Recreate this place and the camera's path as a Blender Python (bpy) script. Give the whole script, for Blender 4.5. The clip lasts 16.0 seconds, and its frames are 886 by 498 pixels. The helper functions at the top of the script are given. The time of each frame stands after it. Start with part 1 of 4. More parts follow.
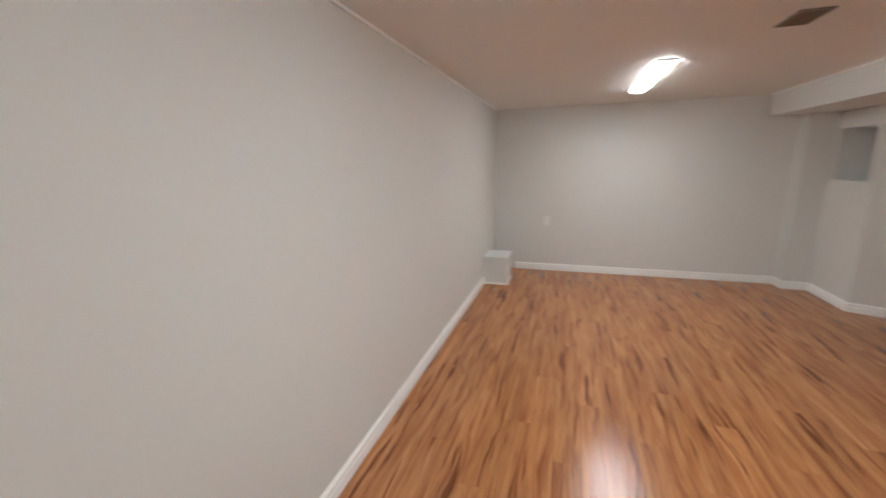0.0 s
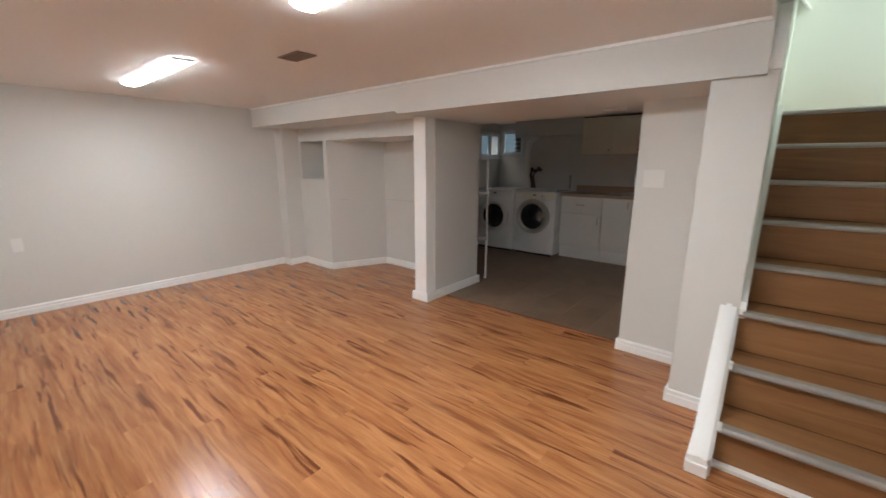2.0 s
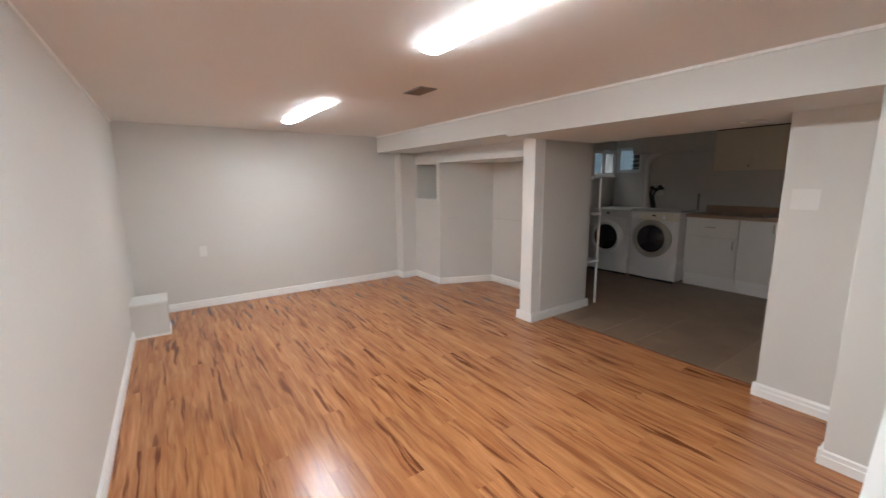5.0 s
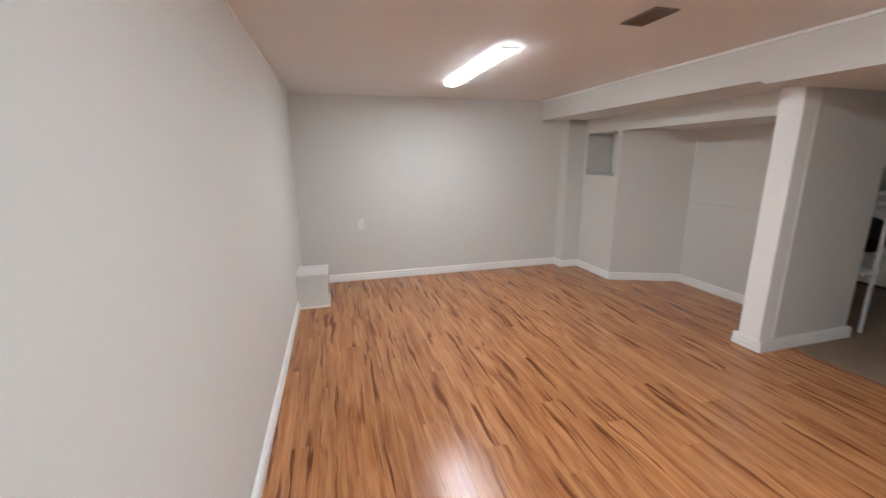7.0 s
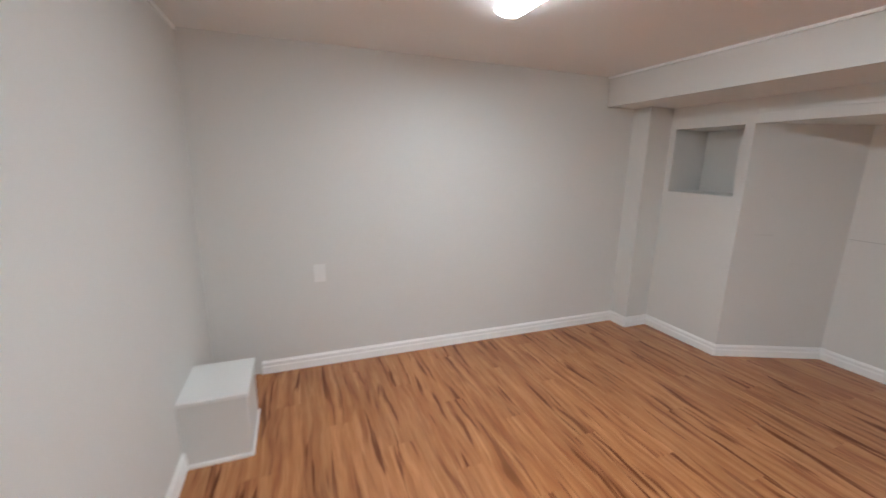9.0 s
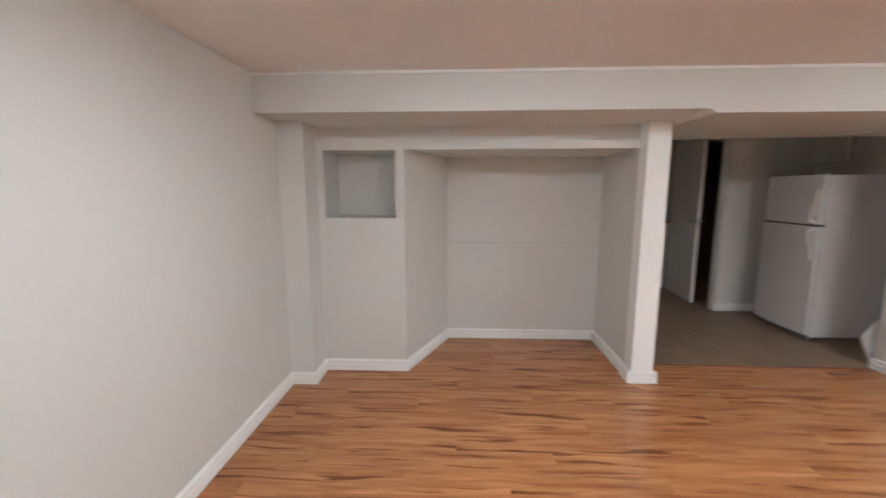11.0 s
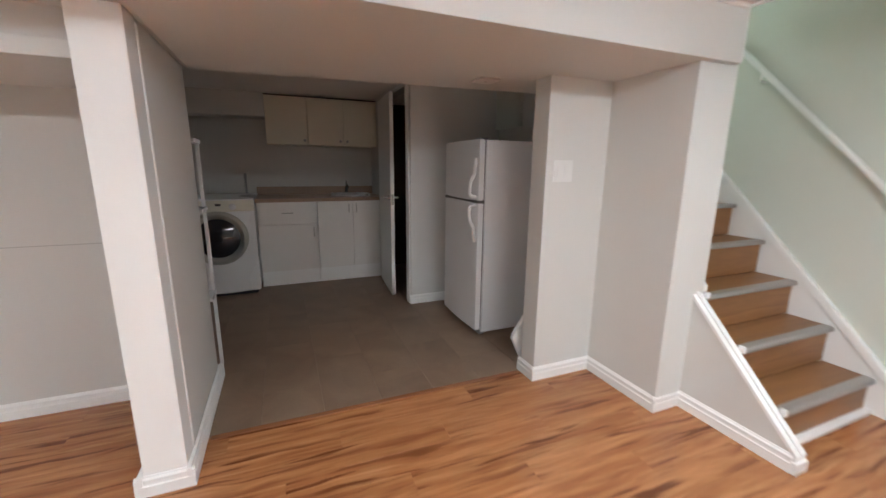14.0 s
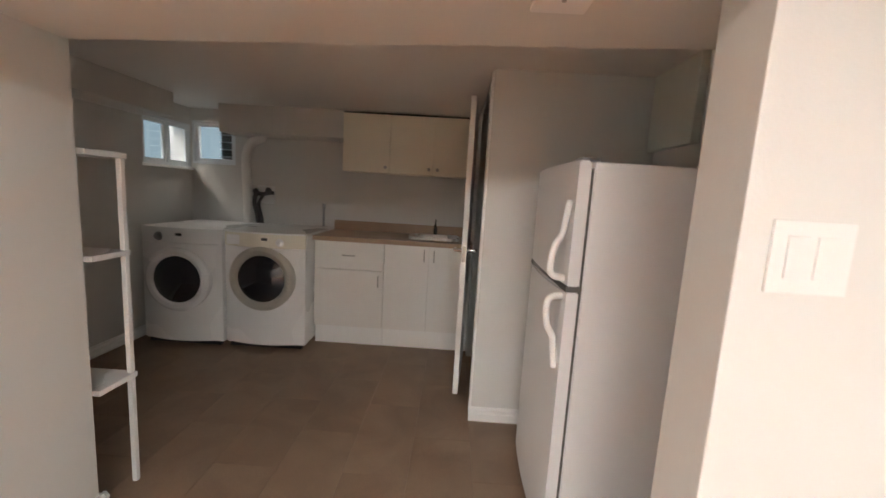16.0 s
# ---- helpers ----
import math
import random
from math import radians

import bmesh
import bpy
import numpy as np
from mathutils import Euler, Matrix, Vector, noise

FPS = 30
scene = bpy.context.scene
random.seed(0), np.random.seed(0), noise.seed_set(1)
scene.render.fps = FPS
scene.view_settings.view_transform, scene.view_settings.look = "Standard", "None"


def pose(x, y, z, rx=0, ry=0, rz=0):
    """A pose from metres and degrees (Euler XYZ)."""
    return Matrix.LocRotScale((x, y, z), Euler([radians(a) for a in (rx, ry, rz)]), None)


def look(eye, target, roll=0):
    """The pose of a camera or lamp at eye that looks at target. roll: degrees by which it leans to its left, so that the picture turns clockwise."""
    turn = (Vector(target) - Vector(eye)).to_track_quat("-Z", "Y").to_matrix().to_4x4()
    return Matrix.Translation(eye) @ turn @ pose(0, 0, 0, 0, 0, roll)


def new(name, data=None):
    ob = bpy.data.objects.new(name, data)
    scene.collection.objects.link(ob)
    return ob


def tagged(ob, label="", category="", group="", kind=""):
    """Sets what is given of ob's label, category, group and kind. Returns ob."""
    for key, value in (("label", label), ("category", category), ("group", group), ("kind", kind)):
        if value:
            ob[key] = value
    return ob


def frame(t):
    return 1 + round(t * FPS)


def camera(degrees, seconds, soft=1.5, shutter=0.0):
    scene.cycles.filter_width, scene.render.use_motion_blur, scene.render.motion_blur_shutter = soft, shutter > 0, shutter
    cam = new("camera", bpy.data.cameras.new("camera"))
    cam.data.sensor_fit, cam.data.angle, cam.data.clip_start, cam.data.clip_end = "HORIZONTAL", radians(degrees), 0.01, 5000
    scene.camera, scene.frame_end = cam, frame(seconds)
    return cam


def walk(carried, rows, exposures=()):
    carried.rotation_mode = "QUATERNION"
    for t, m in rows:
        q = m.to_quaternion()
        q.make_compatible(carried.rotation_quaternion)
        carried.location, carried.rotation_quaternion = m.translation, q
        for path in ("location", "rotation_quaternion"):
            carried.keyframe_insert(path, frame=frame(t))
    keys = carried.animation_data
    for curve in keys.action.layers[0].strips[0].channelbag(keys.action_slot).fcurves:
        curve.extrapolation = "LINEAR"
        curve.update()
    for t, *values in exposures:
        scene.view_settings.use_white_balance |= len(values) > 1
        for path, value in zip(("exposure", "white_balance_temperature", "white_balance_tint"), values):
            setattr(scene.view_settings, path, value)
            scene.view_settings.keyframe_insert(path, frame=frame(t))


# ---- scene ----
cam = camera(97.0, 16.0, shutter=0.4)
PATH = [
    (0, (-0.01, -0.018, 1.37), (-0.604, 1.841, 0.934), -1.1),
    (0.5, (-0.19, 0.124, 1.349), (0.003, 2.06, 0.888), -1.5),
    (1, (-0.327, 0.185, 1.337), (0.463, 1.963, 0.876), -0.9),
    (1.5, (-0.453, 0.116, 1.325), (0.821, 1.587, 0.863), -0.2),
    (2, (-0.454, -0.004, 1.343), (1.052, 1.24, 0.913), 0.2),
    (2.5, (-0.46, -0.054, 1.352), (1.147, 1.074, 0.97), 0.0),
    (3, (-0.484, -0.066, 1.349), (1.141, 1.048, 1.002), -0.2),
    (3.5, (-0.491, -0.07, 1.355), (1.079, 1.125, 1.022), -0.4),
    (4, (-0.49, -0.076, 1.353), (0.97, 1.252, 1.031), -0.5),
    (4.5, (-0.487, -0.085, 1.361), (0.812, 1.402, 1.04), -0.7),
    (4.7, (-0.506, -0.076, 1.365), (0.724, 1.468, 1.044), -0.7),
    (6.8, (-0.538, 0.482, 1.342), (0.035, 2.345, 0.894), -0.4),
    (7, (-0.504, 0.627, 1.338), (0.013, 2.505, 0.885), -0.4),
    (7.5, (-0.437, 1.038, 1.336), (-0.115, 2.957, 0.873), 0.5),
    (8, (-0.432, 1.489, 1.28), (-0.178, 3.417, 0.815), 0.5),
    (8.2, (-0.431, 1.693, 1.303), (-0.151, 3.617, 0.832), 0.5),
    (10.3, (-0.25, 3.472, 1.338), (1.503, 4.401, 1.083), 0.0),
    (10.5, (-0.273, 3.601, 1.329), (1.591, 4.279, 1.069), -0.1),
    (11, (-0.338, 3.803, 1.328), (1.638, 3.89, 1.03), -0.1),
    (11.5, (-0.375, 3.693, 1.299), (1.57, 3.365, 0.968), -0.2),
    (12, (-0.365, 3.396, 1.294), (1.479, 2.719, 0.917), 0.4),
    (12.5, (-0.256, 3.022, 1.276), (1.461, 2.078, 0.875), 1.1),
    (13, (0.014, 2.662, 1.296), (1.64, 1.572, 0.889), 1.8),
    (13.5, (0.304, 2.312, 1.295), (2.014, 1.359, 0.888), 1.3),
    (14, (0.647, 2.042, 1.269), (2.457, 1.299, 0.853), 0.6),
    (14.5, (1.011, 1.795, 1.244), (2.895, 1.25, 0.853), 0.8),
    (15, (1.327, 1.517, 1.257), (3.258, 1.153, 0.888), 1.0),
    (15.5, (1.626, 1.32, 1.26), (3.583, 1.106, 0.911), 1.8),
    (16, (1.812, 1.161, 1.311), (3.793, 1.203, 1.039), 3.4),
]
walk(cam, [(t, look(eye, target, roll)) for t, eye, target, roll in PATH], exposures=[(0,-0.28,6500,10),(1,-0.1,6500,10),(2.5,0.06,6400,10),(4.5,0.04,6350,10),(7,0.0,6150,9),(8,-0.05,6100,9),(10.5,0.0,6150,9),(11.5,0.36,6200,9),(13,0.2,5950,9),(14,0.42,6150,10),(15,0.8,6250,10),(15.5,1.02,6450,10),(16,1.24,6750,11)])

# world: soft daylight outside
world = bpy.data.worlds.new("daylight")
scene.world = world
world.use_nodes = True
_w = world.node_tree
_sky = _w.nodes.new("ShaderNodeTexSky")
_sky.sky_type = "NISHITA"
_sky.sun_disc = False
_sky.sun_elevation, _sky.sun_rotation = radians(40), radians(150)
_w.links.new(_sky.outputs[0], _w.nodes["Background"].inputs[0])
_w.nodes["Background"].inputs[1].default_value = 0.1

sun = new("sun", bpy.data.lights.new("sun", "SUN"))
sun.data.energy, sun.data.angle, sun.data.color = 1.0, radians(12), (1.0, 0.97, 0.92)
sun.matrix_world = look((0, -20, 20), (2, 0, 0))

LAMP_POWER = 64.0


def area(name, m, w, h, watts, colour):
    d = bpy.data.lights.new(name, "AREA")
    d.shape, d.size, d.size_y, d.energy, d.color = "RECTANGLE", w, h, watts, colour
    ob = new(name, d)
    ob.matrix_world = m
    return ob


# daylight through the openings: the side door upstairs, the high window
area("door_daylight", look((3.30, -1.75, 2.85), (3.25, 1.0, 2.3)), 0.9, 1.9, 62.0, (0.92, 1.0, 0.94))
area("window_daylight", look((0.65, -1.6, 1.05), (0.65, -0.3, 1.95)), 1.0, 0.6, 15.0, (0.75, 0.9, 1.0))
# added fill, hidden above the laundry windows, stronger than their own daylight
area("laundry_fill", look((5.25, 4.30, 2.42), (4.5, 2.3, 1.0)), 0.9, 0.4, 16.0, (1.0, 0.96, 0.90))
area("laundry_corner_fill", look((6.10, 3.50, 2.25), (4.8, 2.8, 1.2)), 0.35, 0.3, 4.0, (1.0, 0.96, 0.90))

# ---------------------------------------------------------------- materials


def mat(name, base, rough=0.5, metal=0.0, var=0.06, scale=6.0, bump=0.02, fine=90.0, spec=0.5, coat=0.0):
    """Paint, plastic or metal with a coarse drift of tone, a fine grain and a faint relief."""
    m = bpy.data.materials.new(name)
    m.use_nodes = True
    t = m.node_tree
    n, l = t.nodes, t.links
    b = n["Principled BSDF"]
    b.inputs["Roughness"].default_value, b.inputs["Metallic"].default_value = rough, metal
    b.inputs["Specular IOR Level"].default_value, b.inputs["Coat Weight"].default_value = spec, coat
    c = n.new("ShaderNodeTexCoord")
    big, small = n.new("ShaderNodeTexNoise"), n.new("ShaderNodeTexNoise")
    big.inputs["Scale"].default_value, big.inputs["Detail"].default_value = scale / 4, 3
    small.inputs["Scale"].default_value, small.inputs["Detail"].default_value = fine, 2
    for k in (big, small):
        l.new(c.outputs["Object"], k.inputs["Vector"])
    mix = n.new("ShaderNodeMix")
    mix.data_type = "RGBA"
    mix.inputs[6].default_value = (*[v * (1 - var) for v in base], 1)
    mix.inputs[7].default_value = (*[min(1, v * (1 + var)) for v in base], 1)
    l.new(big.outputs[0], mix.inputs[0])
    l.new(mix.outputs[2], b.inputs["Base Color"])
    r = n.new("ShaderNodeMapRange")
    r.inputs[3].default_value, r.inputs[4].default_value = max(0.02, rough - 0.08), min(1, rough + 0.08)
    l.new(big.outputs[0], r.inputs[0])
    l.new(r.outputs[0], b.inputs["Roughness"])
    if bump:
        k = n.new("ShaderNodeBump")
        k.inputs["Strength"].default_value, k.inputs["Distance"].default_value = bump, 0.01
        l.new(small.outputs[0], k.inputs["Height"])
        l.new(k.outputs[0], b.inputs["Normal"])
    return m


def glow(name, colour, strength, base=0.8):
    m = bpy.data.materials.new(name)
    m.use_nodes = True
    b = m.node_tree.nodes["Principled BSDF"]
    b.inputs["Base Color"].default_value = (base, base, base, 1)
    b.inputs["Emission Color"].default_value, b.inputs["Emission Strength"].default_value = (*colour, 1), strength
    return m


def glass(name, tint=(0.9, 0.95, 1.0), rough=0.0):
    m = bpy.data.materials.new(name)
    m.use_nodes = True
    b = m.node_tree.nodes["Principled BSDF"]
    b.inputs["Base Color"].default_value = (*tint, 1)
    b.inputs["Transmission Weight"].default_value, b.inputs["Roughness"].default_value, b.inputs["IOR"].default_value = 1.0, rough, 1.45
    return m


def laminate(name, along, light, mid, dark, streak=1.0, rough=0.21):
    """Wood-print boards: flame figure and dark streaks drawn out along one axis, each board with its own cut of the print."""
    m = bpy.data.materials.new(name)
    m.use_nodes = True
    t = m.node_tree
    n, l = t.nodes, t.links
    b = n["Principled BSDF"]
    c, info = n.new("ShaderNodeTexCoord"), n.new("ShaderNodeObjectInfo")
    shift = n.new("ShaderNodeVectorMath")
    shift.operation = "MULTIPLY_ADD"
    rnd = n.new("ShaderNodeCombineXYZ")
    for i in range(3):
        l.new(info.outputs["Random"], rnd.inputs[i])
    l.new(rnd.outputs[0], shift.inputs[0])
    shift.inputs[1].default_value = (37.0, 53.0, 11.0)
    l.new(c.outputs["Object"], shift.inputs[2])

    def stretched(short, long, detail, rough_, distort):
        mp = n.new("ShaderNodeMapping")
        mp.inputs["Scale"].default_value = (long, short, short) if along == "x" else (short, long, short)
        l.new(shift.outputs[0], mp.inputs["Vector"])
        k = n.new("ShaderNodeTexNoise")
        k.inputs["Scale"].default_value, k.inputs["Detail"].default_value = 1.0, detail
        k.inputs["Roughness"].default_value, k.inputs["Distortion"].default_value = rough_, distort
        l.new(mp.outputs[0], k.inputs["Vector"])
        return k

    figure = stretched(12, 1.5, 5, 0.6, 0.9)
    flame = stretched(7.5, 0.62, 2.5, 0.45, 0.6)
    fade = stretched(6, 2.2, 3, 0.5, 0.3)
    grain = stretched(240, 6, 3, 0.6, 0.0)
    ramp = n.new("ShaderNodeValToRGB")
    ramp.color_ramp.elements[0].position, ramp.color_ramp.elements[0].color = 0.28, (*mid, 1)
    ramp.color_ramp.elements[1].position, ramp.color_ramp.elements[1].color = 0.72, (*light, 1)
    l.new(figure.outputs[0], ramp.inputs[0])
    times = n.new("ShaderNodeMath")
    times.operation = "MULTIPLY"
    times.inputs[1].default_value = 4.2
    l.new(flame.outputs[0], times.inputs[0])
    wrap = n.new("ShaderNodeMath")
    wrap.operation = "FRACT"
    l.new(times.outputs[0], wrap.inputs[0])
    shown = n.new("ShaderNodeMapRange")
    shown.interpolation_type = "SMOOTHSTEP"
    shown.inputs[1].default_value, shown.inputs[2].default_value = 0.33, 0.60
    l.new(fade.outputs[0], shown.inputs[0])

    def band(stops):
        r = n.new("ShaderNodeValToRGB")
        r.color_ramp.interpolation = "EASE"
        r.color_ramp.elements[0].position, r.color_ramp.elements[0].color = stops[0][0], (0, 0, 0, 1)
        r.color_ramp.elements[1].position, r.color_ramp.elements[1].color = stops[-1][0], (0, 0, 0, 1)
        for at, v in stops[1:-1]:
            r.color_ramp.elements.new(at).color = (v, v, v, 1)
        l.new(wrap.outputs[0], r.inputs[0])
        m_ = n.new("ShaderNodeMath")
        m_.operation = "MULTIPLY"
        l.new(r.outputs[0], m_.inputs[0])
        l.new(shown.outputs[0], m_.inputs[1])
        k_ = n.new("ShaderNodeMath")
        k_.operation = "MULTIPLY"
        k_.inputs[1].default_value = streak
        l.new(m_.outputs[0], k_.inputs[0])
        return k_

    pale = band(((0.55, 0), (0.66, 0.55), (0.85, 0)))
    deep = band(((0.04, 0), (0.30, 0.38), (0.44, 0.80), (0.60, 0)))
    lit = n.new("ShaderNodeMix")
    lit.data_type = "RGBA"
    l.new(pale.outputs[0], lit.inputs[0])
    l.new(ramp.outputs[0], lit.inputs[6])
    lit.inputs[7].default_value = (*[min(1, v * 1.35) for v in light], 1)
    mix = n.new("ShaderNodeMix")
    mix.data_type = "RGBA"
    l.new(deep.outputs[0], mix.inputs[0])
    l.new(lit.outputs[2], mix.inputs[6])
    mix.inputs[7].default_value = (*dark, 1)
    tone = n.new("ShaderNodeHueSaturation")
    val = n.new("ShaderNodeMapRange")
    val.inputs[3].default_value, val.inputs[4].default_value = 0.94, 1.05
    l.new(info.outputs["Random"], val.inputs[0])
    l.new(val.outputs[0], tone.inputs["Value"])
    l.new(mix.outputs[2], tone.inputs["Color"])
    gm = n.new("ShaderNodeMix")
    gm.data_type, gm.blend_type = "RGBA", "MULTIPLY"
    gm.inputs[0].default_value = 0.35
    gr = n.new("ShaderNodeMapRange")
    gr.inputs[3].default_value, gr.inputs[4].default_value = 0.65, 1.25
    l.new(grain.outputs[0], gr.inputs[0])
    l.new(tone.outputs[0], gm.inputs[6])
    l.new(gr.outputs[0], gm.inputs[7])
    l.new(gm.outputs[2], b.inputs["Base Color"])
    rr = n.new("ShaderNodeMapRange")
    rr.inputs[3].default_value, rr.inputs[4].default_value = rough - 0.05, rough + 0.09
    l.new(figure.outputs[0], rr.inputs[0])
    l.new(rr.outputs[0], b.inputs["Roughness"])
    k = n.new("ShaderNodeBump")
    k.inputs["Strength"].default_value, k.inputs["Distance"].default_value = 0.06, 0.004
    l.new(grain.outputs[0], k.inputs["Height"])
    l.new(k.outputs[0], b.inputs["Normal"])
    return m


def floor_laminate(name):
    """Glossy orange-brown wood print: fine even grain with thin wavy dark streaks along the board, cut afresh on each plank."""
    m = bpy.data.materials.new(name)
    m.use_nodes = True
    t = m.node_tree
    n, l = t.nodes, t.links
    b = n["Principled BSDF"]
    c, info = n.new("ShaderNodeTexCoord"), n.new("ShaderNodeObjectInfo")
    rnd = n.new("ShaderNodeCombineXYZ")
    for i in range(3):
        l.new(info.outputs["Random"], rnd.inputs[i])
    shift = n.new("ShaderNodeVectorMath")
    shift.operation = "MULTIPLY_ADD"
    shift.inputs[1].default_value = (37.0, 53.0, 11.0)
    l.new(rnd.outputs[0], shift.inputs[0])
    l.new(c.outputs["Object"], shift.inputs[2])

    at = [shift.outputs[0]]

    def noise(across, along, detail, rough, distort):
        mp = n.new("ShaderNodeMapping")
        mp.inputs["Scale"].default_value = (across, along, 1.0)
        l.new(at[0], mp.inputs["Vector"])
        k = n.new("ShaderNodeTexNoise")
        k.inputs["Scale"].default_value, k.inputs["Detail"].default_value = 1.0, detail
        k.inputs["Roughness"].default_value, k.inputs["Distortion"].default_value = rough, distort
        l.new(mp.outputs[0], k.inputs["Vector"])
        return k.outputs[0]

    def math_(op, a, v):
        k = n.new("ShaderNodeMath")
        k.operation = op
        l.new(a, k.inputs[0])
        if isinstance(v, (int, float)):
            k.inputs[1].default_value = v
        else:
            l.new(v, k.inputs[1])
        return k.outputs[0]

    def ease(a, lo, hi, out0, out1):
        k = n.new("ShaderNodeMapRange")
        k.interpolation_type = "SMOOTHSTEP"
        for i, v in enumerate((lo, hi, out0, out1)):
            k.inputs[1 + i].default_value = v
        l.new(a, k.inputs[0])
        return k.outputs[0]

    def blend(fac, a, colour):
        k = n.new("ShaderNodeMix")
        k.data_type = "RGBA"
        l.new(fac, k.inputs[0])
        l.new(a, k.inputs[6])
        k.inputs[7].default_value = (*colour, 1)
        return k.outputs[2]

    # a slow sideways drift makes all the figure wander along the board
    drift = n.new("ShaderNodeCombineXYZ")
    l.new(math_("MULTIPLY", math_("SUBTRACT", noise(6.0, 2.3, 2, 0.5, 0.0), 0.5), 0.060), drift.inputs[0])
    bent_ = n.new("ShaderNodeVectorMath")
    bent_.operation = "ADD"
    l.new(shift.outputs[0], bent_.inputs[0])
    l.new(drift.outputs[0], bent_.inputs[1])
    at[0] = bent_.outputs[0]
    ramp = n.new("ShaderNodeValToRGB")
    ramp.color_ramp.elements[0].position, ramp.color_ramp.elements[0].color = 0.28, (0.325, 0.116, 0.040, 1)
    ramp.color_ramp.elements[1].position, ramp.color_ramp.elements[1].color = 0.72, (0.550, 0.245, 0.098, 1)
    figure = noise(22, 1.5, 5, 0.62, 0.15)
    l.new(figure, ramp.inputs[0])
    pale = ease(noise(44, 1.9, 3, 0.5, 0.1), 0.50, 0.72, 0.0, 0.50)
    soft = ease(noise(20, 1.7, 3, 0.55, 0.2), 0.50, 0.72, 0.0, 0.66)
    shown = ease(noise(5, 0.9, 2, 0.5, 0.0), 0.36, 0.56, 0.25, 1.0)
    streak = math_("MULTIPLY", ease(noise(33, 1.9, 2.5, 0.5, 0.25), 0.545, 0.66, 0.0, 0.95), shown)
    colour = blend(pale, ramp.outputs[0], (0.62, 0.300, 0.128))
    colour = blend(soft, colour, (0.225, 0.074, 0.026))
    colour = blend(streak, colour, (0.145, 0.041, 0.014))
    grain = noise(260, 7, 3, 0.6, 0.0)
    gm = n.new("ShaderNodeMix")
    gm.data_type, gm.blend_type = "RGBA", "MULTIPLY"
    gm.inputs[0].default_value = 0.4
    l.new(colour, gm.inputs[6])
    l.new(ease(grain, 0.2, 0.8, 0.68, 1.28), gm.inputs[7])
    tone = n.new("ShaderNodeHueSaturation")
    l.new(ease(info.outputs["Random"], 0.0, 1.0, 0.95, 1.05), tone.inputs["Value"])
    l.new(gm.outputs[2], tone.inputs["Color"])
    l.new(tone.outputs[0], b.inputs["Base Color"])
    l.new(ease(figure, 0.2, 0.8, 0.195, 0.235), b.inputs["Roughness"])
    k = n.new("ShaderNodeBump")
    k.inputs["Strength"].default_value, k.inputs["Distance"].default_value = 0.07, 0.004
    l.new(grain, k.inputs["Height"])
    l.new(k.outputs[0], b.inputs["Normal"])
    return m


def stone_tile(name):
    m = bpy.data.materials.new(name)
    m.use_nodes = True
    t = m.node_tree
    n, l = t.nodes, t.links
    b = n["Principled BSDF"]
    c, info = n.new("ShaderNodeTexCoord"), n.new("ShaderNodeObjectInfo")
    add = n.new("ShaderNodeVectorMath")
    add.operation = "ADD"
    sc = n.new("ShaderNodeMath")
    sc.operation = "MULTIPLY"
    sc.inputs[1].default_value = 29.0
    l.new(info.outputs["Random"], sc.inputs[0])
    l.new(c.outputs["Object"], add.inputs[0])
    l.new(sc.outputs[0], add.inputs[1])
    cloud, speck = n.new("ShaderNodeTexNoise"), n.new("ShaderNodeTexNoise")
    cloud.inputs["Scale"].default_value, cloud.inputs["Detail"].default_value, cloud.inputs["Distortion"].default_value = 3.2, 6, 0.8
    speck.inputs["Scale"].default_value, speck.inputs["Detail"].default_value = 130, 3
    for k in (cloud, speck):
        l.new(add.outputs[0], k.inputs["Vector"])
    ramp = n.new("ShaderNodeValToRGB")
    ramp.color_ramp.elements[0].position, ramp.color_ramp.elements[0].color = 0.25, (0.205, 0.132, 0.086, 1)
    ramp.color_ramp.elements[1].position, ramp.color_ramp.elements[1].color = 0.80, (0.33, 0.226, 0.152, 1)
    l.new(cloud.outputs[0], ramp.inputs[0])
    mix = n.new("ShaderNodeMix")
    mix.data_type, mix.blend_type = "RGBA", "MULTIPLY"
    mix.inputs[0].default_value = 0.4
    r = n.new("ShaderNodeMapRange")
    r.inputs[3].default_value, r.inputs[4].default_value = 0.7, 1.25
    l.new(speck.outputs[0], r.inputs[0])
    l.new(ramp.outputs[0], mix.inputs[6])
    l.new(r.outputs[0], mix.inputs[7])
    l.new(mix.outputs[2], b.inputs["Base Color"])
    rr = n.new("ShaderNodeMapRange")
    rr.inputs[3].default_value, rr.inputs[4].default_value = 0.34, 0.55
    l.new(cloud.outputs[0], rr.inputs[0])
    l.new(rr.outputs[0], b.inputs["Roughness"])
    k = n.new("ShaderNodeBump")
    k.inputs["Strength"].default_value, k.inputs["Distance"].default_value = 0.08, 0.004
    l.new(speck.outputs[0], k.inputs["Height"])
    l.new(k.outputs[0], b.inputs["Normal"])
    return m


